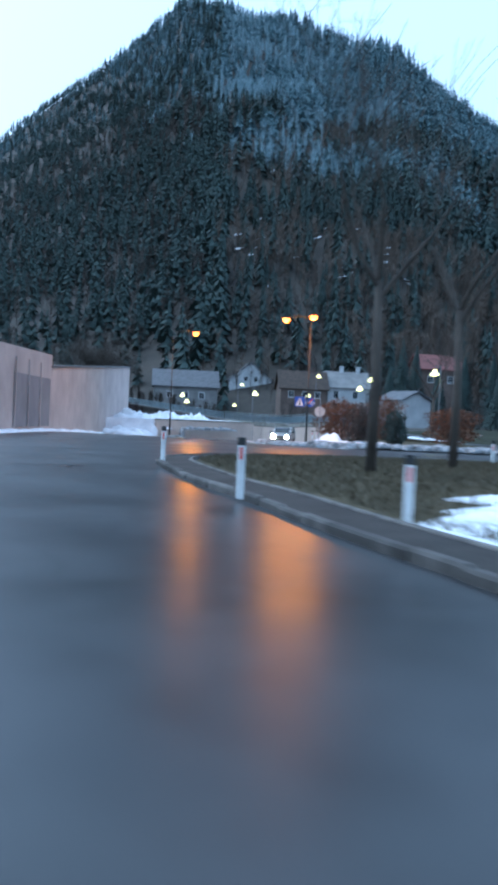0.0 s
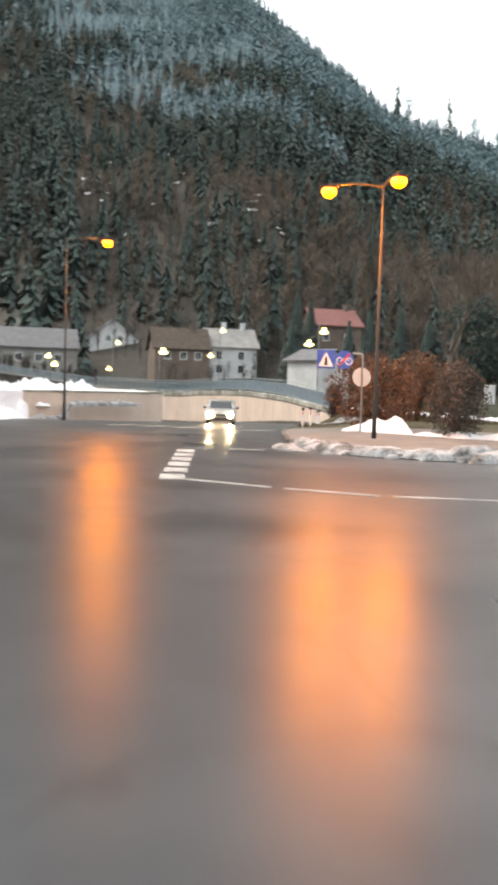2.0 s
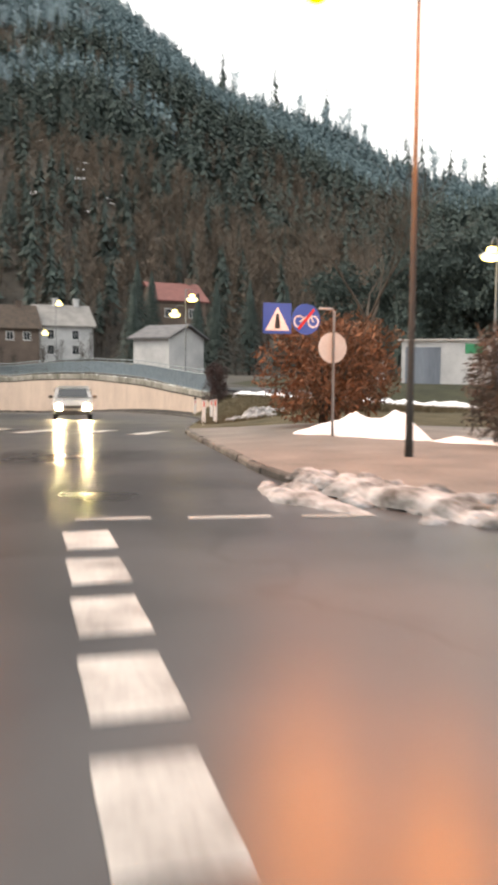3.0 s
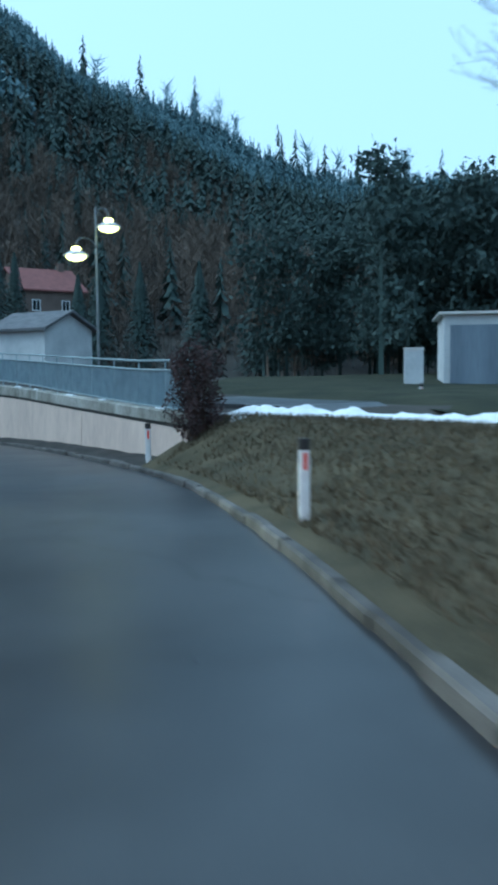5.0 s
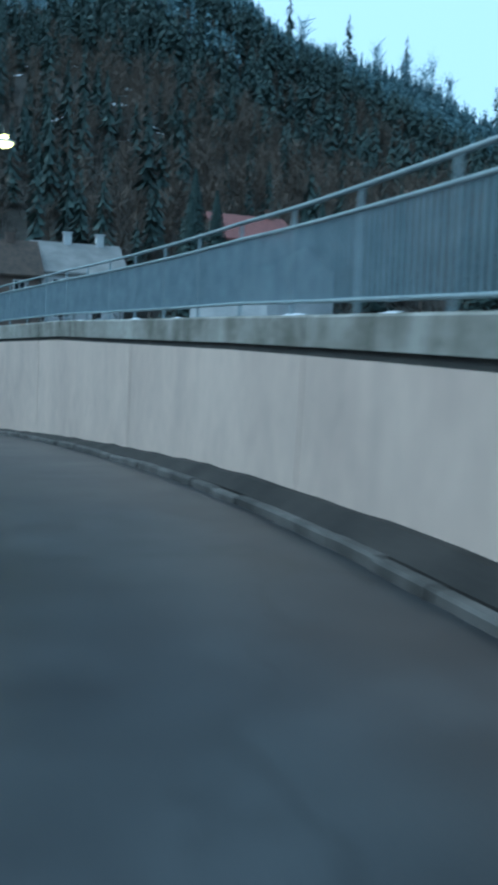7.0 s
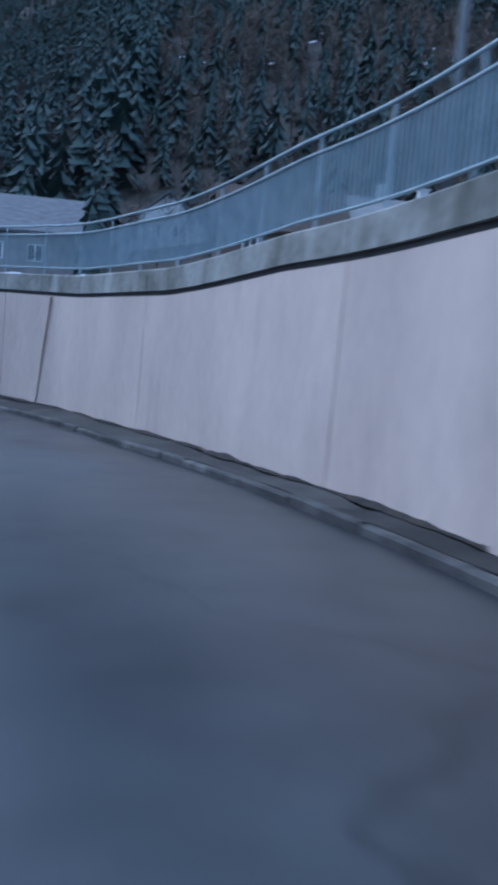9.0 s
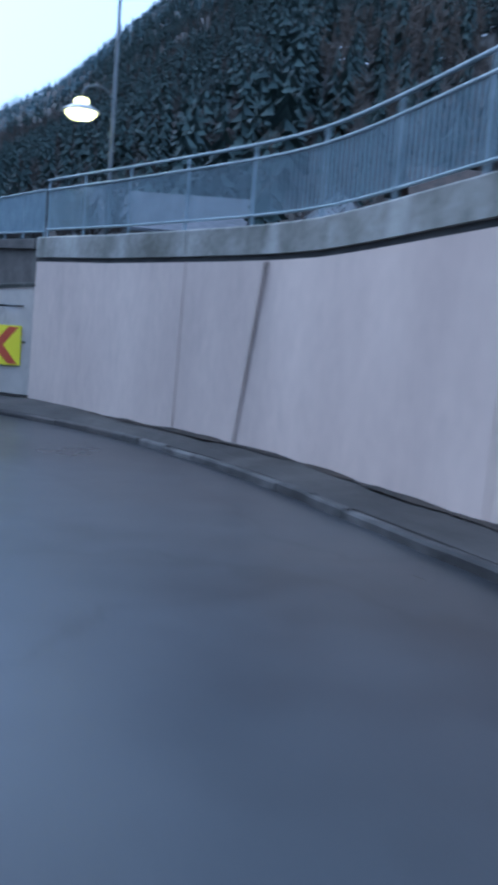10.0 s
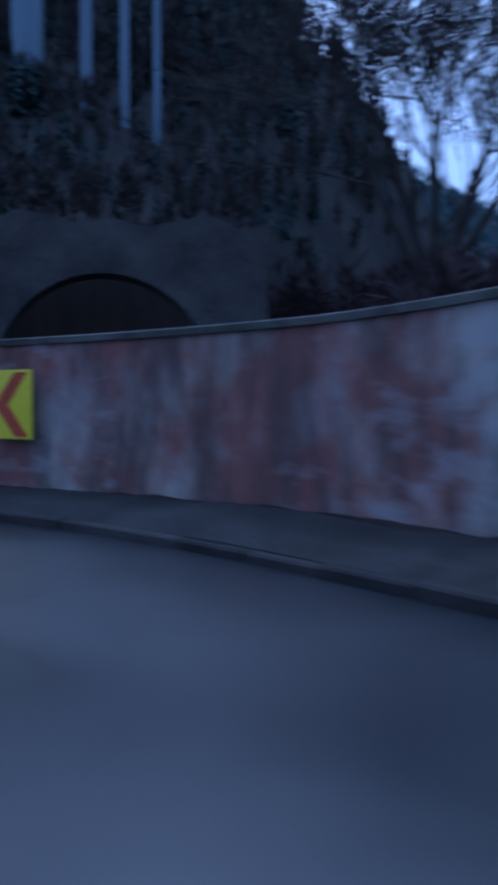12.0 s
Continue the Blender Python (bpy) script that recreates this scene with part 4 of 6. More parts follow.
dp = delineator()
spots = [(1.98, 11.0, 0.13), (-0.1, 13.6, 0.2), (-2.15, 22.75, 0.2), (7.2, 74.0, -0.42), (9.68, 84.1, -0.74), (8.0, 29.5, 0.12), (23.5, 91.5, -0.05), (4.72, 67.3, -0.2), (5.0, 67.0, -0.16)]
for i, (x, y, z) in enumerate(spots):
    m = pose(x, y, z, 0, 0, -10)
    if i == 0:
        dp.matrix_world = m
    else:
        copy_thing(dp, m)


# ---- chevron boards on the bend ----
def chevron_board(m):
    t = thing("chevron_board", m, "yellow board with a faded red chevron on the wall", "road sign", "chevron boards")
    bm = bmesh.new()
    box(bm, 0, 0, 0, 0.74, 0.03, 0.95, None, 0.008)
    part("board", bm, "yellow", t)
    bm = bmesh.new()
    o = [(0.30, 0.44), (0.06, 0.44), (-0.31, 0.0), (0.06, -0.44), (0.30, -0.44), (-0.06, 0.0)]
    prism(bm, o, 0.017, 0.021, Matrix.Rotation(math.pi / 2, 4, "X"))
    part("arrow", bm, "brown_red", t)
    bm = bmesh.new()
    box(bm, 0, 0.08, 0.3, 0.5, 0.12, 0.04)
    box(bm, 0, 0.08, -0.3, 0.5, 0.12, 0.04)
    part("bracket", bm, "steel", t)
    return t


for x, y, z, a in ((-4.98, 145.97, -1.63, 3), (-13.15, 147.28, -1.66, 8), (-20.95, 146.2, -1.62, 22)):
    chevron_board(pose(x, y, z, 0, 0, a))

# ---- signs at the crossing ----
def crossing_signs():
    t = thing("road_sign", pose(4.43, 57.45, 0.05, 0, 0, 0), "crossing sign and no-cycling sign on one bent pole", "road sign")
    bm = bmesh.new()
    tube(bm, [(0, 0, -0.1), (0, 0, 2.6), (-0.04, 0, 2.66), (-0.35, 0, 2.66)], 0.03, 8)
    part("pole", bm, "steel", t, smooth=True)
    face = Matrix.Rotation(math.pi / 2, 4, "X")
    bm = bmesh.new()
    box(bm, -1.32, -0.04, 2.43, 0.63, 0.02, 0.63, None, 0.008)
    s = part("square_sign", bm, "blue", t)
    bm = bmesh.new()
    prism(bm, [(-1.32 - 0.27, 2.18), (-1.32 + 0.27, 2.18), (-1.32, 2.67)], 0.052, 0.056, face)
    part("triangle", bm, "white", s)
    bm = bmesh.new()
    prism(bm, [(-1.385, 2.22), (-1.255, 2.22), (-1.29, 2.52), (-1.35, 2.52)], 0.056, 0.060, face)
    part("pictogram", bm, "black", s)
    bm = bmesh.new()
    lathe(bm, [(0.32, 0.03), (0.32, 0.05)], 32, face @ Matrix.Translation((-0.67, 2.43, 0)))
    r = part("round_sign", bm, "blue", t)
    bm = bmesh.new()
    for c in (-0.16, 0.16):
        for k in range(16):
            a, b = 2 * math.pi * k / 16, 2 * math.pi * (k + 1) / 16
            o = [(-0.67 + c + q * math.cos(u), 2.38 + q * math.sin(u)) for q, u in ((0.10, a), (0.13, a), (0.13, b), (0.10, b))]
            prism(bm, o, 0.052, 0.056, face)
    prism(bm, [(-0.83, 2.38), (-0.81, 2.36), (-0.56, 2.52), (-0.58, 2.54)], 0.052, 0.056, face)
    prism(bm, [(-0.52, 2.37), (-0.49, 2.38), (-0.59, 2.55), (-0.62, 2.54)], 0.052, 0.056, face)
    part("bicycle", bm, "white", r)
    bm = bmesh.new()
    prism(bm, [(-0.87, 2.24), (-0.83, 2.20), (-0.47, 2.62), (-0.51, 2.66)], 0.058, 0.062, face)
    part("slash", bm, "red", r)
    bm = bmesh.new()
    lathe(bm, [(0.33, -0.06), (0.33, -0.04)], 32, face @ Matrix.Translation((0.0, 1.85, 0)))
    part("disc_back", bm, "sign_back", t, "pale back of a round sign")
    return t


crossing_signs()

# ---- woods ----
rng = np.random.default_rng(7)


def spruce_mesh(n, rnd, fine=1.0):
    """Verts and faces of one unit spruce: ragged drooping sprays round a spine."""
    vs, fs = [], []
    lean = rnd.normal(size=2) * 0.02
    slim = rnd.uniform(0.13, 0.2)
    for k in range(n):
        u = 0.08 + 0.9 * (k + rnd.uniform(0, 1)) / n
        R = slim * (1 - u) ** 0.8 * rnd.uniform(0.55, 1.2) + 0.008
        a = rnd.uniform(0, 2 * math.pi)
        c, s = math.cos(a), math.sin(a)
        w = R * rnd.uniform(0.5, 0.9) * fine
        b = len(vs)
        ox, oy = lean * u
        vs += [(ox - 0.1 * R * c, oy - 0.1 * R * s, min(u + 0.45 * R + 0.03, 1.0)), (ox + R * c - w * s, oy + R * s + w * c, u - 0.35 * R), (ox + R * c + w * s, oy + R * s - w * c, u - 0.35 * R - 0.01)]
        fs.append((b, b + 1, b + 2))
    return np.array(vs), fs


def bare_mesh(twigs, rnd, fine=1.0):
    """A leafless crown: a thin trunk and many slivers of twigs."""
    vs, fs = [], []
    def sliver(a, b, w):
        a, b = np.array(a), np.array(b)
        d = b - a
        s = np.cross(d, rnd.normal(size=3))
        s = s / (np.linalg.norm(s) + 1e-9) * w
        k = len(vs)
        vs.extend([a - s, a + s, b])
        fs.append((k, k + 1, k + 2))
    sliver((0, 0, 0), (0, 0, 0.8), 0.014)
    sliver((0.0, 0, 0), (0.02, 0.01, 0.75), 0.012)
    for _ in range(twigs):
        z = rnd.uniform(0.3, 0.8)
        a = rnd.uniform(0, 2 * math.pi)
        q = rnd.uniform(0.05, 0.24) * (1.15 - abs(z - 0.55))
        sliver((rnd.normal() * 0.03, rnd.normal() * 0.03, z), (q * math.cos(a), q * math.sin(a), z + rnd.uniform(0.05, 0.25)), rnd.uniform(0.008, 0.03) * fine)
    return np.array(vs), fs


def pine_mesh(n, rnd, wide=0.016, long=0.02):
    """A broad evergreen: a trunk and ragged clumps of small sprays."""
    vs, fs = [(-0.012, 0, 0), (0.012, 0, 0), (0, 0.004, 0.8)], [(0, 1, 2)]
    mids = []
    for _ in range(16):
        z = rnd.uniform(0.22, 0.93)
        r = rnd.uniform(0, 0.2) * (1.1 - z) ** 0.5
        a = rnd.uniform(0, 6.283)
        mids.append((r * math.cos(a), r * math.sin(a), z))
    for k in range(n):
        c = np.array(mids[k % 16]) + rnd.normal(size=3) * (0.05, 0.05, 0.035)
        a, b = rnd.normal(size=3) * wide, rnd.normal(size=3) * long
        i = len(vs)
        vs += [tuple(c - a), tuple(c + a), tuple(c + b - np.array((0, 0, 0.012)))]
        fs.append((i, i + 1, i + 2))
    return np.array(vs), fs


def scatter(name, protos, pos, heights, mat, label):
    """One object holding a whole wood."""
    allv, loops, n0 = [], [], 0
    for i, (p, h) in enumerate(zip(pos, heights)):
        v, f = protos[i % len(protos)]
        a = rng.uniform(0, 2 * math.pi)
        c, s = math.cos(a) * h, math.sin(a) * h
        q = np.stack([v[:, 0] * c - v[:, 1] * s, v[:, 0] * s + v[:, 1] * c, v[:, 2] * h], 1) + p
        allv.append(q)
        loops.append(np.array(f) + n0)
        n0 += len(v)
    V, L = np.concatenate(allv), np.concatenate(loops)
    me = bpy.data.meshes.new(name)
    me.vertices.add(len(V))
    me.vertices.foreach_set("co", V.ravel())
    me.loops.add(L.size)
    me.loops.foreach_set("vertex_index", L.ravel().astype(np.int32))
    me.polygons.add(len(L))
    me.polygons.foreach_set("loop_start", np.arange(len(L), dtype=np.int32) * 3)
    me.polygons.foreach_set("loop_total", np.full(len(L), 3, np.int32))
    me.update()
    me.materials.append(M[mat])
    return tagged(new(name, me), label, "woods", kind="stuff")


def slope_points(n, az0, az1, s0, s1):
    """Places on the slopes between two bearings, from foot (0) to ridge (1)."""
    az = rng.uniform(az0, az1, n)
    s = np.sqrt(rng.uniform(s0 ** 2, s1 ** 2, n))
    D = np.interp(az, [a for a, _ in FAR], [b for _, b in FAR])
    f = np.interp(az, [a for a, _ in FOOT], [b for _, b in FOOT])
    r = f + s * (D - f)
    x, y = -np.sin(np.radians(az)) * r, 60 + np.cos(np.radians(az)) * r
    return np.stack([x, y, terrain(x, y) - 0.3], 1), s


spruces = [spruce_mesh(56, rng, 0.75) for _ in range(8)]
bares = [bare_mesh(50, rng, 0.5) for _ in range(8)]
bares_low = [bare_mesh(62, rng, 0.34) for _ in range(8)]
P, s = slope_points(13500, -50, 10, 0.05, 1.04)
P2, s2 = slope_points(6200, 6, 44, 0.1, 1.03)
P, s = np.concatenate([P, P2]), np.concatenate([s, s2])
kind = rng.uniform(size=len(P)) + 0.5 * np.sin(P[:, 0] * 0.033 + 1.5 * np.sin(P[:, 1] * 0.02)) * np.sin(P[:, 1] * 0.029 + 1.2 * np.sin(P[:, 0] * 0.017))
up = s + 0.1 * np.sin(P[:, 0] * 0.013 + 2) + 0.09 * np.sin(P[:, 0] * 0.047 + 2 * np.sin(P[:, 1] * 0.031)) + 0.06 * np.sin(P[:, 0] * 0.11 + P[:, 1] * 0.07)
spr = kind < np.interp(up, [0, 0.3, 0.5, 1], [0.14, 0.22, 0.44, 0.68]) * np.interp(np.degrees(np.arctan2(-P[:, 0], P[:, 1] - 60)), [-50, -18, -10, 0, 4, 12, 34], [2.4, 2.2, 1.5, 1.05, 1.2, 1.6, 1.6])
low = spr & (s < 0.38)
spr = spr & ~low
scatter("lower_spruce_wood", [spruce_mesh(150, rng, 0.34) for _ in range(7)], P[low], rng.uniform(8, 16, low.sum()), "needles", "dark spruces scattered over the lower slopes")
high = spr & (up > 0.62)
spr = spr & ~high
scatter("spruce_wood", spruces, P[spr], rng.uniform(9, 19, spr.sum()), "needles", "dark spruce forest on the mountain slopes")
scatter("high_spruce_wood", [spruce_mesh(36, rng, 0.95) for _ in range(8)], P[high], rng.uniform(9, 18, high.sum()), "hazy_needles", "spruces high on the mountain, haze painted into their pale colour")
rest = ~(spr | low | high)
azm = np.degrees(np.arctan2(-P[:, 0], P[:, 1] - 60))
line = np.interp(azm, [-50, -14, -8, 5, 11, 34], [0.9, 0.86, 0.54, 0.54, 0.74, 0.74])
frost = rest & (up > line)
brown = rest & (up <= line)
scatter("frosted_wood", bares, P[frost], rng.uniform(9, 17, frost.sum()), "frosted", "frosted leafless trees high on the mountain, paled further by painted haze")
# Bare trees on the left slope take the darker copy instead of real shade.
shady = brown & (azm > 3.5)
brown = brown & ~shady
scatter("shady_bare_wood", bares_low, P[shady], rng.uniform(8, 15, shady.sum()), "dark_bare", "leafless trees on the mountain's left slope, shade put into their colour")
scatter("bare_wood", bares_low, P[brown], rng.uniform(8, 15, brown.sum()), "bare", "brown leafless trees on the lower slopes")
P, s = slope_points(3000, -34, 24, 0.0, 0.22)
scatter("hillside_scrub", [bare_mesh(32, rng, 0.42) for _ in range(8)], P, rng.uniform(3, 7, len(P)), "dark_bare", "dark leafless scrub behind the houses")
P, s = slope_points(2400, 4, 26, 0.02, 0.5)
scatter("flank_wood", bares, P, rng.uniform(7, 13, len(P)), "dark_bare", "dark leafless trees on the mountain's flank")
# brushwood low on the slopes, and single tall trees along the ridge
P, s = slope_points(3000, -30, 20, 0.0, 0.5)
scatter("brush_wood", [bare_mesh(34, rng, 0.42) for _ in range(8)], P, rng.uniform(4, 9, len(P)), "bare", "brown brushwood over the lower slopes")
P, s = slope_points(46, -42, -17, 0.97, 1.0)
k = rng.uniform(size=len(P)) < 0.55
scatter("ridge_spruces", [spruce_mesh(70, rng, 0.45) for _ in range(9)], P[k], rng.uniform(14, 34, k.sum()), "needles", "single tall spruces along the ridge")
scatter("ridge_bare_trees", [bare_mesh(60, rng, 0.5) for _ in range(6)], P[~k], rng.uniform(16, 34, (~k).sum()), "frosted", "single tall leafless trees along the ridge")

P, s = slope_points(1500, 2.5, 26, 0.0, 0.34)
scatter("foot_spruce_wood", spruces, P, rng.uniform(10, 19, len(P)), "needles", "dense dark spruces at the foot of the mountain")
P, s = slope_points(1300, 3, 17, 0.3, 1.0)
scatter("shady_spruce_wood", spruces, P, rng.uniform(11, 20, len(P)), "needles", "dense dark spruces on the shaded slope")
x, y = rng.uniform(6, 52, 90), rng.uniform(150, 200, 90)
ok = (np.abs(x - 19.8) > 5.5) | (y < 184)
x, y = x[ok], y[ok]
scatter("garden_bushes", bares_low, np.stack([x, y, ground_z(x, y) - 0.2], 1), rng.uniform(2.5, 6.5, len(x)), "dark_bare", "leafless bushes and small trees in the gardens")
# scraps of old snow on the slopes
P, s = slope_points(120, -14, 9, 0.16, 0.42)
Q, s = slope_points(60, -26, -14, 0.3, 0.9)
vs, fs = [], []
for c in np.concatenate([P, Q]):
    k = len(vs)
    w = rng.uniform(0.4, 1.7)
    for q in range(6):
        a, d = q * math.pi / 3, w * rng.uniform(0.5, 1.2)
        x, y = c[0] + math.cos(a) * d * 1.6, c[1] + math.sin(a) * d
        vs.append((x, y, float(terrain(np.array([x]), np.array([y]))[0]) + 0.5 + 0.3 * w))
    fs += [(k, k + 1, k + 2), (k, k + 2, k + 3), (k, k + 3, k + 4), (k, k + 4, k + 5)]
tagged(raw("snow_scraps", vs, fs, "snow"), "scraps of old snow between the trees on the slopes", "snow", kind="stuff")

# ---- plants ----
def grow(bm, p, d, length, r, depth, rnd, spread=0.55, up=0.25, kids=4, thin=0.006):
    """A limb and its branches, tapering."""
    p, d = Vector(p), Vector(d).normalized()
    pts, rad = [p.copy()], [r]
    for k in range(3):
        d = (d + Vector((rnd.normal() * 0.12, rnd.normal() * 0.12, rnd.normal() * 0.06 + up * 0.1))).normalized()
        p = p + d * length / 3
        pts.append(p.copy())
        rad.append(r * (1 - 0.22 * (k + 1)))
    rad = [max(q, thin) for q in rad]
    tube(bm, pts, rad, 6 if depth > 2 else (4 if depth > 1 else 3), cap=False)
    if depth <= 0:
        return
    for k in range(kids):
        u = rnd.uniform(0.35, 1.0) if k else 1.0
        q = pts[0].lerp(pts[-1], u) if u < 1 else pts[-1]
        nd = (d + Vector((rnd.normal(), rnd.normal(), rnd.normal() * 0.6)) * spread + Vector((0, 0, up))).normalized()
        grow(bm, q, nd, length * rnd.uniform(0.55, 0.8), rad[-1] * rnd.uniform(0.6, 0.85), depth - 1, rnd, spread, up, kids, thin)


def bare_tree(x, y, z, height, label, seed, depth=4, trunk=0.16, fork=0.4, kids=4, spread=0.5, thin=0.006, limbs=4, lean=0.6):
    rnd = np.random.default_rng(seed)
    t = thing("bare_tree", Matrix.Translation((x, y, z)), label, "tree", "bare trees")
    bm = bmesh.new()
    h = height * fork
    tube(bm, [(0, 0, -0.3), (0.03, 0.0, h * 0.5), (0.0, 0.05, h)], [trunk * 1.3, trunk, trunk * 0.85], 9)
    part("trunk", bm, "bark", t, smooth=True)
    bm = bmesh.new()
    for k in range(limbs):
        a = 2 * math.pi * (k + rnd.uniform(-0.3, 0.3)) / limbs
        grow(bm, (0, 0.05, h * (0.9 + 0.03 * k)), (math.cos(a) * lean, math.sin(a) * lean, 0.9), height * 0.3, trunk * 0.6, depth, rnd, spread, 0.2, kids, thin)
    part("crown", bm, "bark", t)
    return t


def leafy(name, x, y, z, sx, sy, sz, n, mat, label, category, seed, leaf=0.12, shape=0.0, group=""):
    """A shrub: stems and very many small leaves or twig tips in an uneven crown."""
    rnd = np.random.default_rng(seed)
    t = thing(name, Matrix.Translation((x, y, z)), label, category, group)
    bm = bmesh.new()
    for k in range(7):
        a = rnd.uniform(0, 6.3)
        q = rnd.uniform(0.2, 0.7)
        tube(bm, [(rnd.normal() * 0.1, rnd.normal() * 0.1, -0.15), (math.cos(a) * sx * q * 0.25, math.sin(a) * sy * q * 0.25, sz * 0.5), (math.cos(a) * sx * q * 0.5, math.sin(a) * sy * q * 0.5, sz * 0.9)], [0.05, 0.03, 0.012], 5)
    part("stem", bm, "bark", t)
    vs, fs = [], []
    rnd.normal(size=(9, 3))
    k = 0
    while k < n:
        p = rnd.uniform(-1, 1, 3)
        p[2] = rnd.uniform(0, 1)
        r = math.hypot(p[0], p[1])
        lim = (1 - shape * p[2]) * (0.75 + 0.3 * math.sin(5 * math.atan2(p[1], p[0]) + seed) * math.sin(6 * p[2] + seed)) * min(1, 0.55 + 2.5 * p[2]) * min(1, (1.02 - p[2]) * (4 if shape < 0.5 else 20))
        if r > lim:
            continue
        k += 1
        c = np.array([p[0] * sx / 2, p[1] * sy / 2, p[2] * sz])
        a, b = rnd.normal(size=3), rnd.normal(size=3)
        a = a / np.linalg.norm(a) * leaf * rnd.uniform(0.5, 1.4)
        b = b / np.linalg.norm(b) * leaf * rnd.uniform(0.3, 0.9)
        i = len(vs)
        vs += [c - a, c + b, c + a]
        fs.append((i, i + 1, i + 2))
    raw("crown", vs, fs, mat, t)
    return t


leafy("shrub", 10.75, 83.9, -0.35, 1.45, 1.4, 2.35, 6000, "bush_leaf", "dense purplish-brown leafless shrub at the wall's end", "shrub", 3, 0.06, 0.0, "shrubs")
leafy("hedge", 6.2, 61.5, 0.1, 4.2, 2.2, 2.9, 5200, "rust_leaf", "rust-brown hedge behind the crossing sign", "hedge", 5, 0.11, 0, "hedges")
leafy("hedge", 10.0, 67.0, 0.1, 3.4, 2.4, 3.4, 3800, "rust_leaf", "tall rust-brown hedge with dry leaves", "hedge", 6, 0.12, 0, "hedges")
leafy("hedge", 13.5, 60.0, 0.1, 4.0, 2.4, 2.6, 3600, "rust_leaf", "rust-brown hedge beside the side road", "hedge", 16, 0.12, 0, "hedges")
leafy("shrub", 6.6, 54.2, 0.1, 2.4, 2.2, 2.5, 6500, "dark_bare", "dense dark leafless shrub behind the snow heap", "shrub", 8, 0.07, 0.25, "shrubs")
leafy("thuja", 8.6, 53.2, 0.1, 2.0, 1.9, 2.2, 4000, "needles", "low dark evergreen thuja", "tree", 9, 0.09, 0.4)
bare_tree(2.75, 20.2, 0.2, 9.5, "dark bare roadside tree on the grass corner", 21, 3, 0.105, 0.45)
bare_tree(5.2, 22.9, 0.2, 9.0, "dark bare roadside tree on the grass corner", 22, 3, 0.1, 0.45)
bare_tree(-29.5, 165.1, -0.6, 19.5, "large spreading bare tree behind the old wall", 36, 4, 0.34, 0.13, 5, 0.5, 0.016, 6, 0.47)
bare_tree(15.5, 76.5, -0.1, 11, "bare tree leaning over the field", 41, 4, 0.14, 0.35)


def spruce_tree(x, y, z, h, seed, label="tall dark spruce beside the houses"):
    rnd = np.random.default_rng(seed)
    t = thing("spruce", Matrix.Translation((x, y, z)), label, "tree", "spruces")
    bm = bmesh.new()
    tube(bm, [(0, 0, -0.5), (0, 0, h * 0.95)], [0.22, 0.03], 7)
    part("trunk", bm, "bark", t, smooth=True)
    vs, fs = [], []
    for k in range(int(h * 400)):
        u = rnd.uniform(0.05, 1) ** 0.8
        R = 0.24 * h * (1 - u) * rnd.uniform(0.15, 1.0)
        a = rnd.uniform(0, 6.283)
        z0 = u * h - 0.22 * R
        c, s = math.cos(a), math.sin(a)
        w, d = rnd.uniform(0.08, 0.2), rnd.uniform(0.6, 1.0) * min(0.6, 0.08 + 0.5 * (1 - u))
        i = len(vs)
        vs += [(R * c, R * s, z0 + 0.1), ((R + d) * c - w * s, (R + d) * s + w * c, z0 - 0.5 * d), ((R + d) * c + w * s, (R + d) * s - w * c, z0 - 0.4 * d)]
        fs.append((i, i + 1, i + 2))
    raw("crown", vs, fs, "needles", t)
    return t


for k, (x, y, h) in enumerate(((24, 157, 12), (32, 154.5, 11.5), (39, 141, 11), (46, 142, 12), (40.5, 172, 15.0), (29.6, 178, 17.5), (33.2, 183, 15), (46, 172, 15))):
    spruce_tree(x, y, float(ground_z([x], [y])[0]), h, 60 + k)


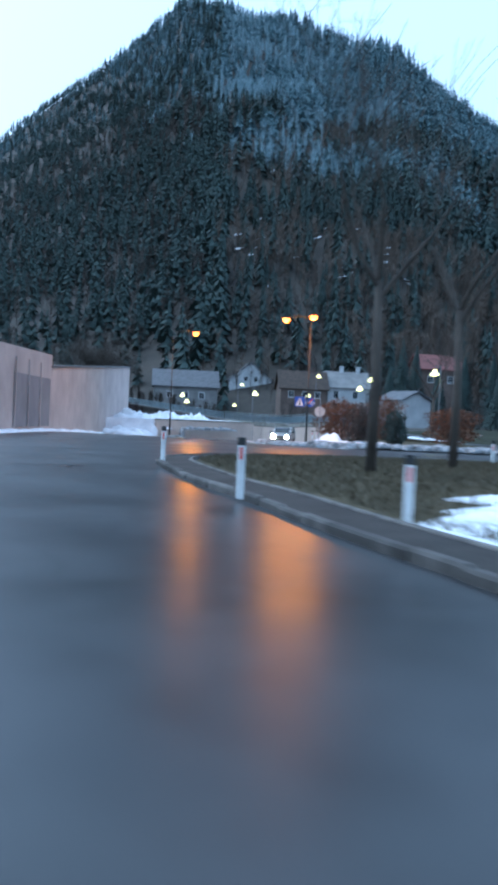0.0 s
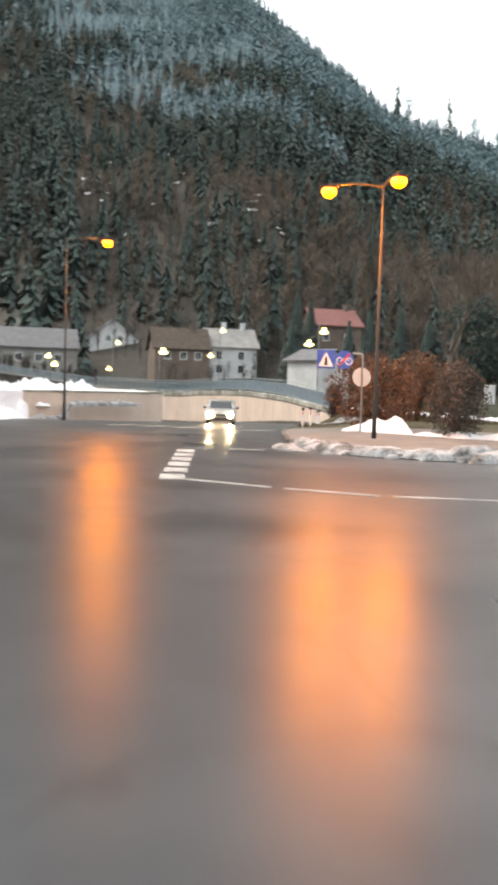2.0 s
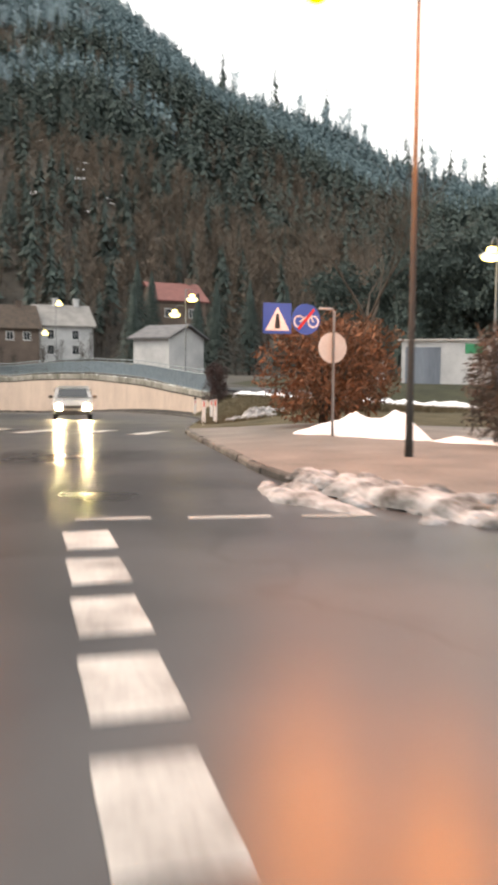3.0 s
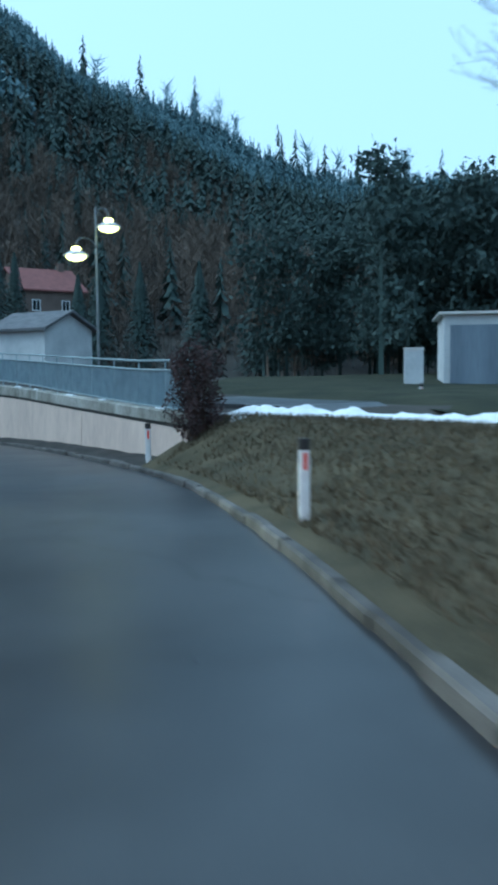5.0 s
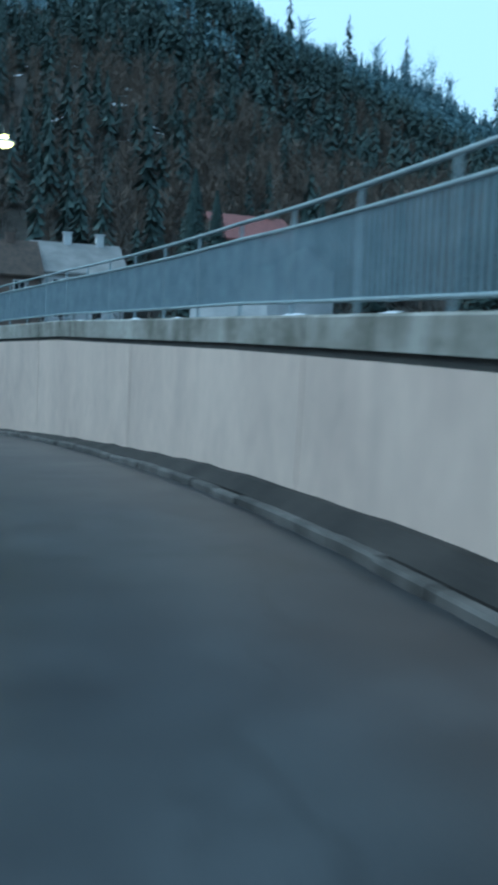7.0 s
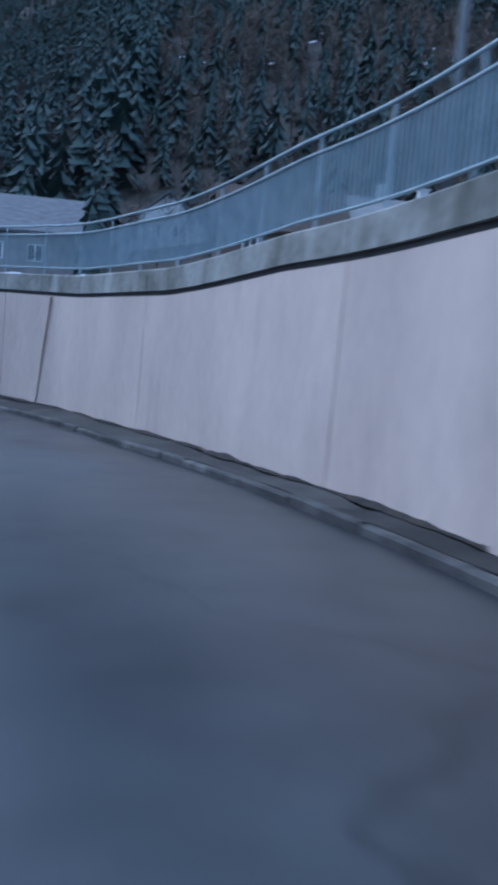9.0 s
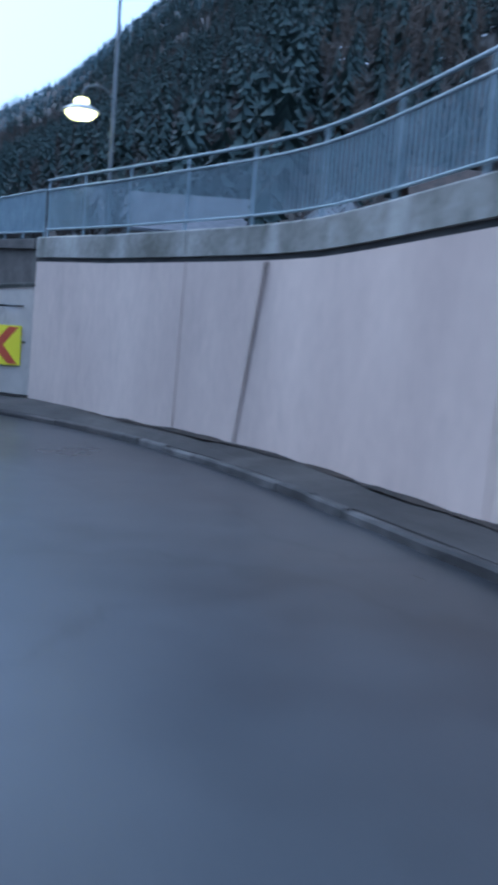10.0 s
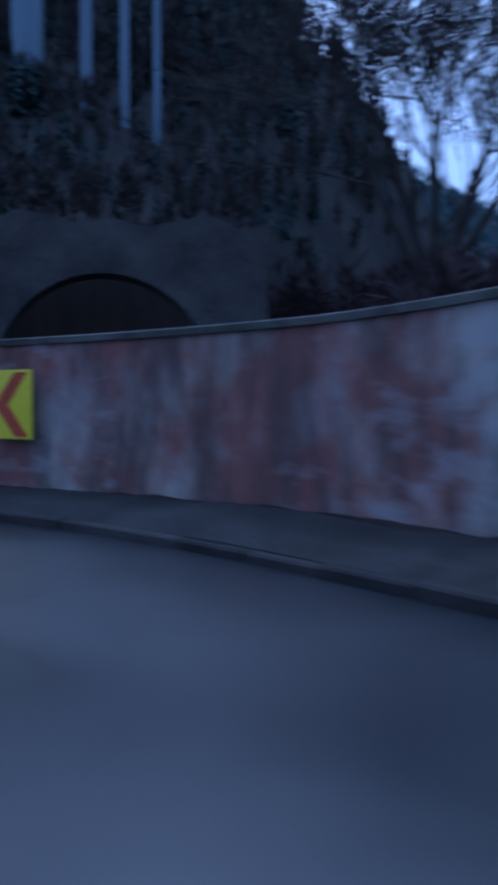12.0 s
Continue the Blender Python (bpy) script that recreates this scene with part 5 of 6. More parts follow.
# ---- houses ----
def house(name, x, y, z, turn, w, d, eave, ridge, wall, roof, label, windows=(), chimneys=(), dormer=None):
    """Gabled house: the ridge runs along its width; local y is its depth."""
    t = thing(name, pose(x, y, z, 0, 0, turn), label, "house", "houses")
    bm = bmesh.new()
    box(bm, 0, 0, eave / 2 - 0.5, w, d, eave + 1)
    for s in (-1, 1):
        a = [bm.verts.new((s * w / 2, -d / 2, eave)), bm.verts.new((s * w / 2, d / 2, eave)), bm.verts.new((s * w / 2, 0, ridge - 0.1))]
        bm.faces.new(a)
    part("wall", bm, wall, t)
    bm = bmesh.new()
    for s in (-1, 1):
        o = 0.5
        k = (ridge - eave) / (d / 2)
        pts = [(-w / 2 - o, s * (d / 2 + o), eave - k * o), (w / 2 + o, s * (d / 2 + o), eave - k * o), (w / 2 + o, 0, ridge), (-w / 2 - o, 0, ridge)]
        lo = [bm.verts.new(p) for p in pts]
        hi = [bm.verts.new((p[0], p[1], p[2] + 0.22)) for p in pts]
        bm.faces.new(lo)
        bm.faces.new(hi[::-1])
        for q in range(4):
            bm.faces.new((lo[q], lo[(q + 1) % 4], hi[(q + 1) % 4], hi[q]))
    rf = part("roof", bm, roof, t)
    for cx, ch in chimneys:
        bm = bmesh.new()
        box(bm, cx, 0, ridge + ch / 2 - 0.3, 0.8, 0.8, ch + 0.6, None, 0.02)
        box(bm, cx, 0, ridge + ch + 0.05, 1.0, 1.0, 0.12)
        part("chimney", bm, wall, rf)
    for face, u, v, ww, wh in windows:
        m = {"front": pose(u, -d / 2 - 0.02, v), "back": pose(u, d / 2 + 0.02, v, 0, 0, 180), "left": pose(-w / 2 - 0.02, u, v, 0, 0, -90), "right": pose(w / 2 + 0.02, u, v, 0, 0, 90)}[face]
        bm = bmesh.new()
        for sx, sz, bw, bh in ((0, wh / 2, ww + 0.16, 0.1), (0, -wh / 2, ww + 0.16, 0.1), (-ww / 2, 0, 0.1, wh), (ww / 2, 0, 0.1, wh), (0, 0, 0.06, wh)):
            box(bm, sx, 0, sz, bw, 0.1, bh, m)
        f = part("window", bm, "white", t)
        bm = bmesh.new()
        box(bm, 0, 0.0, 0, ww, 0.03, wh, m)
        part("pane", bm, "window", f)
    return t


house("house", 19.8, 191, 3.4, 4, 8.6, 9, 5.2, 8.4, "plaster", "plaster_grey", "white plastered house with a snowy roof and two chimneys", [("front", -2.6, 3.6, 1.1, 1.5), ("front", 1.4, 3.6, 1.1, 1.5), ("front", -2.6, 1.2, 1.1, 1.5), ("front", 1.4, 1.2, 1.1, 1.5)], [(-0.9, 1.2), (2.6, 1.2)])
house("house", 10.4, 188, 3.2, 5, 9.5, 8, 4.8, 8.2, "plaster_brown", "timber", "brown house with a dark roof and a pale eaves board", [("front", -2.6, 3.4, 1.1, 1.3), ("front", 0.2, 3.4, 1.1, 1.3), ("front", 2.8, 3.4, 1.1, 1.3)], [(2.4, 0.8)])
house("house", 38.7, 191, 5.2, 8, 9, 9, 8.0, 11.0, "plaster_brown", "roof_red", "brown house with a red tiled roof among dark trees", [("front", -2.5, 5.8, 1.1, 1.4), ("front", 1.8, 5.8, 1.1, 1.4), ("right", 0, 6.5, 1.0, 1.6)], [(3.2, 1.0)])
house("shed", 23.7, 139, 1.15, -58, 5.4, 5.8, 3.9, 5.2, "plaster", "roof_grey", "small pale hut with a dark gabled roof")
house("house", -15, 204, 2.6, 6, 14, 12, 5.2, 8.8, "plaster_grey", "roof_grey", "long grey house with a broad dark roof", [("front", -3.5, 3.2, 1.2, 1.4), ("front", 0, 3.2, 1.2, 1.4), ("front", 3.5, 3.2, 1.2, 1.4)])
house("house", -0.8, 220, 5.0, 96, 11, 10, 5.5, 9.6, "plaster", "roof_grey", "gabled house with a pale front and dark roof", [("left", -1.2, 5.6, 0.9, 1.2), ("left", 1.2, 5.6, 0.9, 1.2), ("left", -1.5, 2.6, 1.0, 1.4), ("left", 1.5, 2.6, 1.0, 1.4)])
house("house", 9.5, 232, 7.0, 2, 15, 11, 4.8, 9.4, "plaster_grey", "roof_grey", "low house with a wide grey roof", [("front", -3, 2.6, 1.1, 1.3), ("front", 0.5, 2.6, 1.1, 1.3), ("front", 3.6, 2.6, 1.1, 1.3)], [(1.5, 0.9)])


def flat_building(name, x, y, z, turn, w, d, h, mat, label, bays, eaves=0.25):
    t = thing(name, pose(x, y, z, 0, 0, turn), label, "building", "sheds")
    bm = bmesh.new()
    box(bm, 0, 0, h / 2 - 0.3, w, d, h + 0.6)
    part("wall", bm, mat, t)
    bm = bmesh.new()
    box(bm, 0, 0, h + 0.05, w + 2 * eaves, d + 2 * eaves, 0.12, None, 0.02)
    part("roof", bm, "sign_back", t)
    for k in range(bays):
        bm = bmesh.new()
        box(bm, -w / 2 + w * (k + 0.5) / bays, -d / 2 - 0.02, h * 0.46, w / bays * 0.82, 0.06, h * 0.8, None, 0.01)
        part("door", bm, "cladding" if k % 2 == 0 else "plaster", t)
    return t


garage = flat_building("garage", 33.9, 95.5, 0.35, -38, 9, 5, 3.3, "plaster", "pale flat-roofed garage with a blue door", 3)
bm = bmesh.new()
box(bm, 0.5, -2.57, 2.75, 1.2, 0.05, 0.7, None, 0.01)
part("sign_board", bm, "green", garage, "small green sign board")
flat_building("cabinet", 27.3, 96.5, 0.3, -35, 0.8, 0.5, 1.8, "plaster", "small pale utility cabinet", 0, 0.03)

# ---- walls on the far side of the junction ----
tall = tagged(new("wall_yard"), "tall tan yard wall in two heights above a snowy bank", "wall", kind="structure")
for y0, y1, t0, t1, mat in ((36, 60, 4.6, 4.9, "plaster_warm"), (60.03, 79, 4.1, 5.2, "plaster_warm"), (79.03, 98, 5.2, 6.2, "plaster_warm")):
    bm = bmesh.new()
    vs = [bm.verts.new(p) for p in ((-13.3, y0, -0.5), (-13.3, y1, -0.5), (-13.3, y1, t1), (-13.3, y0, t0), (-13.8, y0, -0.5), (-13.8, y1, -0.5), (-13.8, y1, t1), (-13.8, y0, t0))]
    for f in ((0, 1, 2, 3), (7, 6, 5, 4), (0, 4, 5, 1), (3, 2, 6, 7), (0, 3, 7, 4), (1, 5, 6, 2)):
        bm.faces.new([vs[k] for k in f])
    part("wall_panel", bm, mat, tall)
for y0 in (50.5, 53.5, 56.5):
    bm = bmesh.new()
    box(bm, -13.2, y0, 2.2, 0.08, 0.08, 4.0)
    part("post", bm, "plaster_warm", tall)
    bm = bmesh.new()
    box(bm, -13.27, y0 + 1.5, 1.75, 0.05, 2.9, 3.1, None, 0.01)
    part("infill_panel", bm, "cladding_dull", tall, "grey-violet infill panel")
bm = bmesh.new()
box(bm, -13.55, 79, 0, 0.7, 38.4, 0.14, Matrix.Translation((0, 0, 5.2)) @ Matrix.Translation((0, 79, 0)) @ Matrix.Rotation(math.atan2(2.1, 38), 4, "X") @ Matrix.Translation((0, -79, 0)))
part("coping", bm, "roof_grey", tall)

low_line = smooth_line([(-8.6, 83), (-4, 88.5), (0.4, 93.6)], 1.0)
side_line = smooth_line([(0.4, 93.9), (0.2, 104), (-1.5, 114), (-6, 124), (-13, 131), (-24, 134)], 1.0)
wl = tagged(new("wall_left"), "low pale concrete wall below the snowy bank", "retaining wall", kind="structure")
for ln in (low_line, side_line):
    zb = road_z(ln[:, 0], ln[:, 1])
    nnl = normals(ln)
    bm = bmesh.new()
    rows = [[bm.verts.new((p[0] + n[0] * o, p[1] + n[1] * o, z)) for o, z in ((0, b - 0.3), (0, 0.78), (-0.35, 0.78), (-0.35, b - 0.3))] for p, n, b in zip(ln, nnl, zb)]
    for a, b in zip(rows[:-1], rows[1:]):
        for q in range(4):
            bm.faces.new((a[q], a[(q + 1) % 4], b[(q + 1) % 4], b[q]))
    bm.faces.new(rows[0])
    bm.faces.new(rows[-1][::-1])
    part("wall_panel", bm, "concrete", wl)
    vs, fs = sweep(ln, [(0.04, 0.78), (0.04, 0.9), (-0.4, 0.9), (-0.4, 0.78)], np.zeros(len(ln)))
    raw("coping", vs, fs, "coping", wl)
bm = bmesh.new()
top = [tuple(p) for p in low_line[:, :2]] + [tuple(p) for p in side_line[1:, :2]] + [(-40, 140), (-40, 83)]
vs = [bm.verts.new((x - (0.3 if x > -20 else 0), y, 0.84)) for x, y in top]
f = bm.faces.new(vs)
bmesh.ops.triangulate(bm, faces=[f])
bm_low = [bm.verts.new((v.co.x, v.co.y, -3.5)) for v in vs]
for k in range(len(vs)):
    bm.faces.new((vs[k], vs[(k + 1) % len(vs)], bm_low[(k + 1) % len(vs)], bm_low[k]))
tagged(part("ground_bank", bm, "snow"), "level ground under old snow behind a low wall", "ground", kind="structure")


# ---- snow ----
def heap(name, line, width, height, mat, label, seed, cells=13, rough=0.45):
    """A ploughed ridge of snow along a line, lumpy and ragged."""
    ln = smooth_line(line, 0.14)
    nnl = normals(ln)
    z0 = np.where((side_of(KERB, ln[:, 0], ln[:, 1])[0] > 0) & (ln[:, 1] > 44), field_z(ln[:, 0], ln[:, 1]) - 0.02, np.where(ln[:, 1] < 84, road_z(ln[:, 0], ln[:, 1]), 0))
    vs, fs = [], []
    m = cells * 2 + 1
    for i, p in enumerate(ln):
        end = min(i, len(ln) - 1 - i) * 0.14
        q = math.sqrt(min(end / 1.6, 1)) * (0.85 + 0.3 * noise.noise((p[0] * 1.7, p[1] * 1.7, seed + 9)))
        for j in range(m):
            u = -1 + 2 * j / (m - 1)
            wv = 1 + 0.4 * noise.noise((p[0] * 0.8, p[1] * 0.8, seed + (3 if u > 0 else 0)))
            x, y = p[0] + nnl[i, 0] * u * width / 2 * wv * q, p[1] + nnl[i, 1] * u * width / 2 * wv * q
            lump = 0.62 + 0.5 * noise.noise((x * 0.9, y * 0.9, seed)) + (0.5 * abs(noise.noise((x * 2.3, y * 2.3, seed))) + 0.32 * noise.noise((x * 5, y * 5, seed)) + 0.14 * noise.noise((x * 11, y * 11, seed))) * (1.2 if mat == "dirty_snow" else rough)
            vs.append((x, y, z0[i] - 0.08 + (height * max(1 - u * u, 0) ** 0.7 * max(lump, 0.12) + 0.14 * (1 - u ** 6)) * q))
    for i in range(len(ln) - 1):
        for j in range(m - 1):
            a = i * m + j
            fs.append((a, a + 1, a + m + 1, a + m))
    return tagged(raw(name, vs, fs, mat, smooth=True), label, "snow", "snow heaps", "stuff")


def clods(line, n, reach, low, high, mat, label, seed):
    """Broken lumps of ploughed snow strewn along a line, ragged and half sunk in the ground."""
    rnd = np.random.default_rng(seed)
    ln = smooth_line(line, 0.2)
    nl = normals(ln)
    vs, fs = [], []
    ring = 7
    for k in range(n):
        i = rnd.integers(0, len(ln))
        o, r = rnd.normal() * reach * 0.4, rnd.uniform(low, high)
        x, y = ln[i, 0] + nl[i, 0] * o, ln[i, 1] + nl[i, 1] * o
        inside = side_of(KERB, np.array([x]), np.array([y]))[0][0] > 0
        z = float((field_z([x], [y]) if inside else road_z(x, y))[0]) - 0.03
        b, a0 = len(vs), rnd.uniform(0, 6.28)
        for lvl, (f, h) in enumerate(((1.15, -0.1), (1.0, 0.35), (0.6, 0.75))):
            for q in range(ring):
                a, d = a0 + 6.283 * q / ring, r * f * rnd.uniform(0.7, 1.25)
                vs.append((x + math.cos(a) * d * 1.2, y + math.sin(a) * d, z + h * r * rnd.uniform(0.75, 1.2)))
        vs.append((x, y, z + r * 0.85))
        for lvl in range(2):
            for q in range(ring):
                c, e = b + lvl * ring + q, b + lvl * ring + (q + 1) % ring
                fs.append((c, e, e + ring, c + ring))
        fs += [(b + 2 * ring + q, b + 2 * ring + (q + 1) % ring, b + 3 * ring) for q in range(ring)]
    return tagged(raw("snow_clods", vs, fs, mat, smooth=True), label, "snow", "snow heaps", "stuff")


clods([(0.7, 50.6), (0.85, 49.2), (1.1, 47.7), (2.0, 46.5), (3.8, 45.6)], 150, 0.7, 0.04, 0.16, "dirty_snow", "broken dirty lumps of ploughed snow at the corner", 31)
clods([(3.2, 45.8), (5.0, 45.3), (6.4, 45.2), (9.0, 45.3), (14, 45.1)], 190, 0.95, 0.08, 0.3, "dirty_snow", "broken grey lumps of ploughed snow along the side road", 32)
clods([(6.2, 67.5), (7.4, 69.4), (8.8, 70.8)], 60, 0.9, 0.06, 0.24, "dirty_snow", "broken grey lumps of snow beside the crossing", 33)
heap("snow_flat", [(5.3, 55.4), (6.8, 54.3), (9.5, 53.6)], 1.5, 0.2, "snow", "low remains of snow on the pavement", 12)
heap("snow_heap", [(4.2, 59.2), (4.9, 57.8), (5.3, 56.4), (5.5, 55.2)], 1.35, 0.62, "snow", "clean white heap of old snow by the sign pole", 1)
heap("snow_ridge", [(0.7, 50.6), (0.85, 49.2), (1.1, 47.7), (2.0, 46.5), (3.8, 45.6), (6.4, 45.2)], 1.0, 0.1, "dirty_snow", "grimy ploughed ridge of snow at the corner", 2)
heap("snow_ridge", [(6.0, 45.9), (8.5, 45.4), (14, 45.2), (24, 45)], 1.1, 0.24, "dirty_snow", "ploughed ridge of snow along the side road", 3)
heap("snow_ridge", [(0.15, 50.9), (0.0, 49.2), (0.35, 47.6)], 0.7, 0.07, "dirty_snow", "thin dirty slush in front of the kerb", 4)
heap("snow_ridge", [(6.2, 67.5), (7.4, 69.4), (8.8, 70.8)], 1.2, 0.4, "dirty_snow", "dirty snow heap beside the crossing", 5)
heap("snow_ridge", [(11.5, 84.9), (12.5, 83.3), (13.6, 80.7), (14.4, 78), (15.3, 74), (16.2, 68.5)], 1.15, 0.3, "snow", "ragged ridge of old snow along the side lane", 6, rough=0.9)
heap("snow_ridge", [(15.2, 91.5), (15.9, 89.2), (17.2, 87.0)], 1.3, 0.35, "snow", "patch of old snow beyond the side lane", 13)
heap("snow_ridge", [(26, 90), (29, 88.4), (33, 87.2)], 1.2, 0.4, "snow", "patch of old snow beyond the side lane", 7)
heap("snow_ridge", [(-12.9, 38), (-12.8, 52), (-12.8, 66), (-12.7, 79)], 0.9, 0.16, "snow", "thin line of snow at the foot of the yard wall", 8)
heap("snow_bank", [(-12.4, 80.5), (-11.0, 83.6), (-9.6, 86.0), (-8.4, 89.5)], 6.4, 1.0, "snow", "broad ploughed bank of snow at the yard wall's end", 18, rough=0.7)
heap("snow_slope", [(-14.0, 87.0), (-9.0, 92.5), (-4.6, 98.0)], 8.5, 1.9, "snow", "snowy slope rising behind the low wall", 19, rough=0.4)
heap("snow_ridge", [(-8.4, 81), (-4.2, 87), (-1.2, 90.6)], 0.7, 0.3, "dirty_snow", "thin dirty ridge of snow at the wall's foot", 9)
heap("snow_ridge", [(9.0, 30.6), (14, 31.2), (24, 31.6)], 2.6, 0.35, "snow", "flat patch of snow on the grass corner", 10)
heap("snow_patch", [(3.4, 8.2), (3.6, 11), (4.6, 14), (7.5, 17)], 3.6, 0.3, "snow", "wide patch of thin snow on the grass", 11)
for k, y in enumerate(np.arange(86, 146, 2.6)):
    i = int(np.argmin(abs(WALL[:, 1] - y)))
    if k % 3 != 1 and i < len(WALL) - 4:
        n = normals(WALL)[i]
        d = (WALL[min(i + 2, len(WALL) - 1)] - WALL[i])
        a, b = WALL[i] + n * 0.22, WALL[i] + n * 0.22 + d * (0.9 + 0.5 * math.sin(k * 2.1))
        ln = np.linspace(a, b, 17)
        nl, zl = normals(ln), cope_z(ln[:, 1])
        vs, fs = [], []
        for j, p in enumerate(ln):
            q = math.sin(math.pi * (j + 0.15) / 16.3) ** 0.5 * (0.6 + 0.9 * abs(noise.noise((p[0] * 5, p[1] * 5, k))))
            vs += [(p[0] + nl[j, 0] * o * q, p[1] + nl[j, 1] * o * q, zl[j] + h * q - 0.01) for o, h in ((-0.14, -0.005), (-0.09, 0.03), (0.0, 0.055), (0.1, 0.035), (0.16, -0.005))]
        for j in range(16):
            fs += [(j * 5 + u, j * 5 + u + 1, j * 5 + u + 6, j * 5 + u + 5) for u in range(4)]
        tagged(raw("snow_strip", vs, fs, "snow"), "thin strip of snow left on the wall coping", "snow", "snow on the coping", "stuff")


# ---- road markings ----
def marking(name, outline, label, group=""):
    o = np.array(outline, float)
    bm = bmesh.new()
    z = road_z(o[:, 0], o[:, 1])
    lo = [bm.verts.new((x, y, h + 0.001)) for (x, y), h in zip(o, z)]
    hi = [bm.verts.new((x, y, h + 0.009)) for (x, y), h in zip(o, z)]
    bm.faces.new(hi)
    for k in range(len(o)):
        bm.faces.new((lo[k], lo[(k + 1) % len(o)], hi[(k + 1) % len(o)], hi[k]))
    return tagged(part(name, bm, "marking"), label, "road marking", group, "structure")


def slab(cx, cy, ang, length, width):
    a = radians(ang)
    u, v = np.array([math.cos(a), math.sin(a)]), np.array([-math.sin(a), math.cos(a)])
    c = np.array([cx, cy])
    return [c + u * length / 2 * s + v * width / 2 * q for s, q in ((-1, -1), (1, -1), (1, 1), (-1, 1))]


for k in range(5):
    marking("crossing_stripe", slab(2.25 - 1.38 * k, 64.6 + 0.92 * k, 58, 2.6, 0.5), "worn white stripe of a pedestrian crossing", "crossing stripes")
for k in range(6):
    marking("hatch_stripe", slab(-3.5 + 0.165 * k, 41.6 + 1.18 * k, -6, 0.4, 0.8), "white block of a broken centre line", "hatch stripes")
for a, b in (((-2.6, 48.6), (-1.9, 48.45)), ((-1.55, 48.35), (-0.75, 48.2)), ((-0.45, 48.1), (0.25, 47.95)), ((-3.3, 41.2), (-2.2, 40.2)), ((-2.0, 40.05), (-0.9, 39.1)), ((-0.7, 39.05), (1.6, 38.4))):
    d = np.array(b) - np.array(a)
    marking("stop_line", slab((a[0] + b[0]) / 2, (a[1] + b[1]) / 2, math.degrees(math.atan2(d[1], d[0])), np.linalg.norm(d), 0.11), "thin worn white line on the asphalt", "guide lines")


# ---- oncoming car ----
def saloon(m):
    t = thing("car", m, "silver estate car with its headlights on", "car")
    bm = bmesh.new()
    side = [(-2.1, 0.35), (-2.15, 0.75), (-1.9, 0.95), (-1.05, 1.02), (-0.4, 1.42), (1.5, 1.45), (2.05, 1.0), (2.1, 0.4)]
    rows = []
    for x, inset in ((-0.86, 0.12), (-0.8, 0.0), (0.8, 0.0), (0.86, 0.12)):
        rows.append([bm.verts.new((x * (0.86 if z > 1.2 else 1.0), y * (1 - inset * 0.1), z)) for y, z in side])
    for a, b in zip(rows[:-1], rows[1:]):
        for k in range(len(side)):
            bm.faces.new((a[k], a[(k + 1) % len(side)], b[(k + 1) % len(side)], b[k]))
    bm.faces.new(rows[0])
    bm.faces.new(rows[-1][::-1])
    body = part("body", bm, "car_paint", t)
    bm = bmesh.new()
    f = [(-0.68, -1.0, 1.04), (0.68, -1.0, 1.04), (0.6, -0.42, 1.40), (-0.6, -0.42, 1.40)]
    vs = [bm.verts.new(Vector(p) + Vector((0, -0.03, 0.02))) for p in f]
    v2 = [bm.verts.new(Vector(p) + Vector((0, 0.0, 0.0))) for p in f]
    bm.faces.new(vs)
    for k in range(4):
        bm.faces.new((v2[k], v2[(k + 1) % 4], vs[(k + 1) % 4], vs[k]))
    part("windscreen", bm, "window", t)
    bm = bmesh.new()
    box(bm, 0, -2.14, 0.42, 1.5, 0.12, 0.2, None, 0.03)
    part("bumper", bm, "black", t)
    bm = bmesh.new()
    box(bm, 0, -2.12, 0.68, 0.72, 0.06, 0.16, None, 0.02)
    part("grille", bm, "black", t)
    for s in (-1, 1):
        bm = bmesh.new()
        prism(bm, [(-0.75, 1.05), (-0.32, 1.36), (0.55, 1.38), (0.55, 1.05)], 0.0, 0.02, Matrix.Translation((s * 0.815 + 0.0, 0, 0)) @ Matrix.Rotation(math.pi / 2, 4, "Z") @ Matrix.Rotation(math.pi / 2, 4, "X"))
        part("side_window", bm, "window", t)
    for s in (-1, 1):
        bm = bmesh.new()
        lathe(bm, [(0.13, 0.0), (0.15, 0.02), (0.13, 0.06)], 16, Matrix.Translation((s * 0.6, -2.1, 0.68)) @ Matrix.Rotation(math.pi / 2, 4, "X"))
        part("headlight", bm, "headlight", t, "lit warm white headlight", smooth=True)
        bm = bmesh.new()
        box(bm, s * 0.98, -0.75, 1.05, 0.2, 0.1, 0.13, None, 0.03)
        part("mirror", bm, "black", t)
        for y in (-1.35, 1.3):
            wm = Matrix.Translation((s * 0.76, y, 0.31)) @ Matrix.Rotation(math.pi / 2, 4, "Y")
            bm = bmesh.new()
            lathe(bm, [(0.2, -0.1), (0.3, -0.1), (0.31, -0.06), (0.31, 0.06), (0.3, 0.1), (0.2, 0.1)], 24, wm)
            wh = part("wheel", bm, "rubber", t, smooth=True)
            bm = bmesh.new()
            lathe(bm, [(0.19, -0.08), (0.19, 0.08)], 18, wm)
            part("rim", bm, "steel", wh)
    return t


saloon(pose(3.1, 82.0, float(road_z(3.1, 82.0)[0]) + 0.02, 1.5, 0, -10))

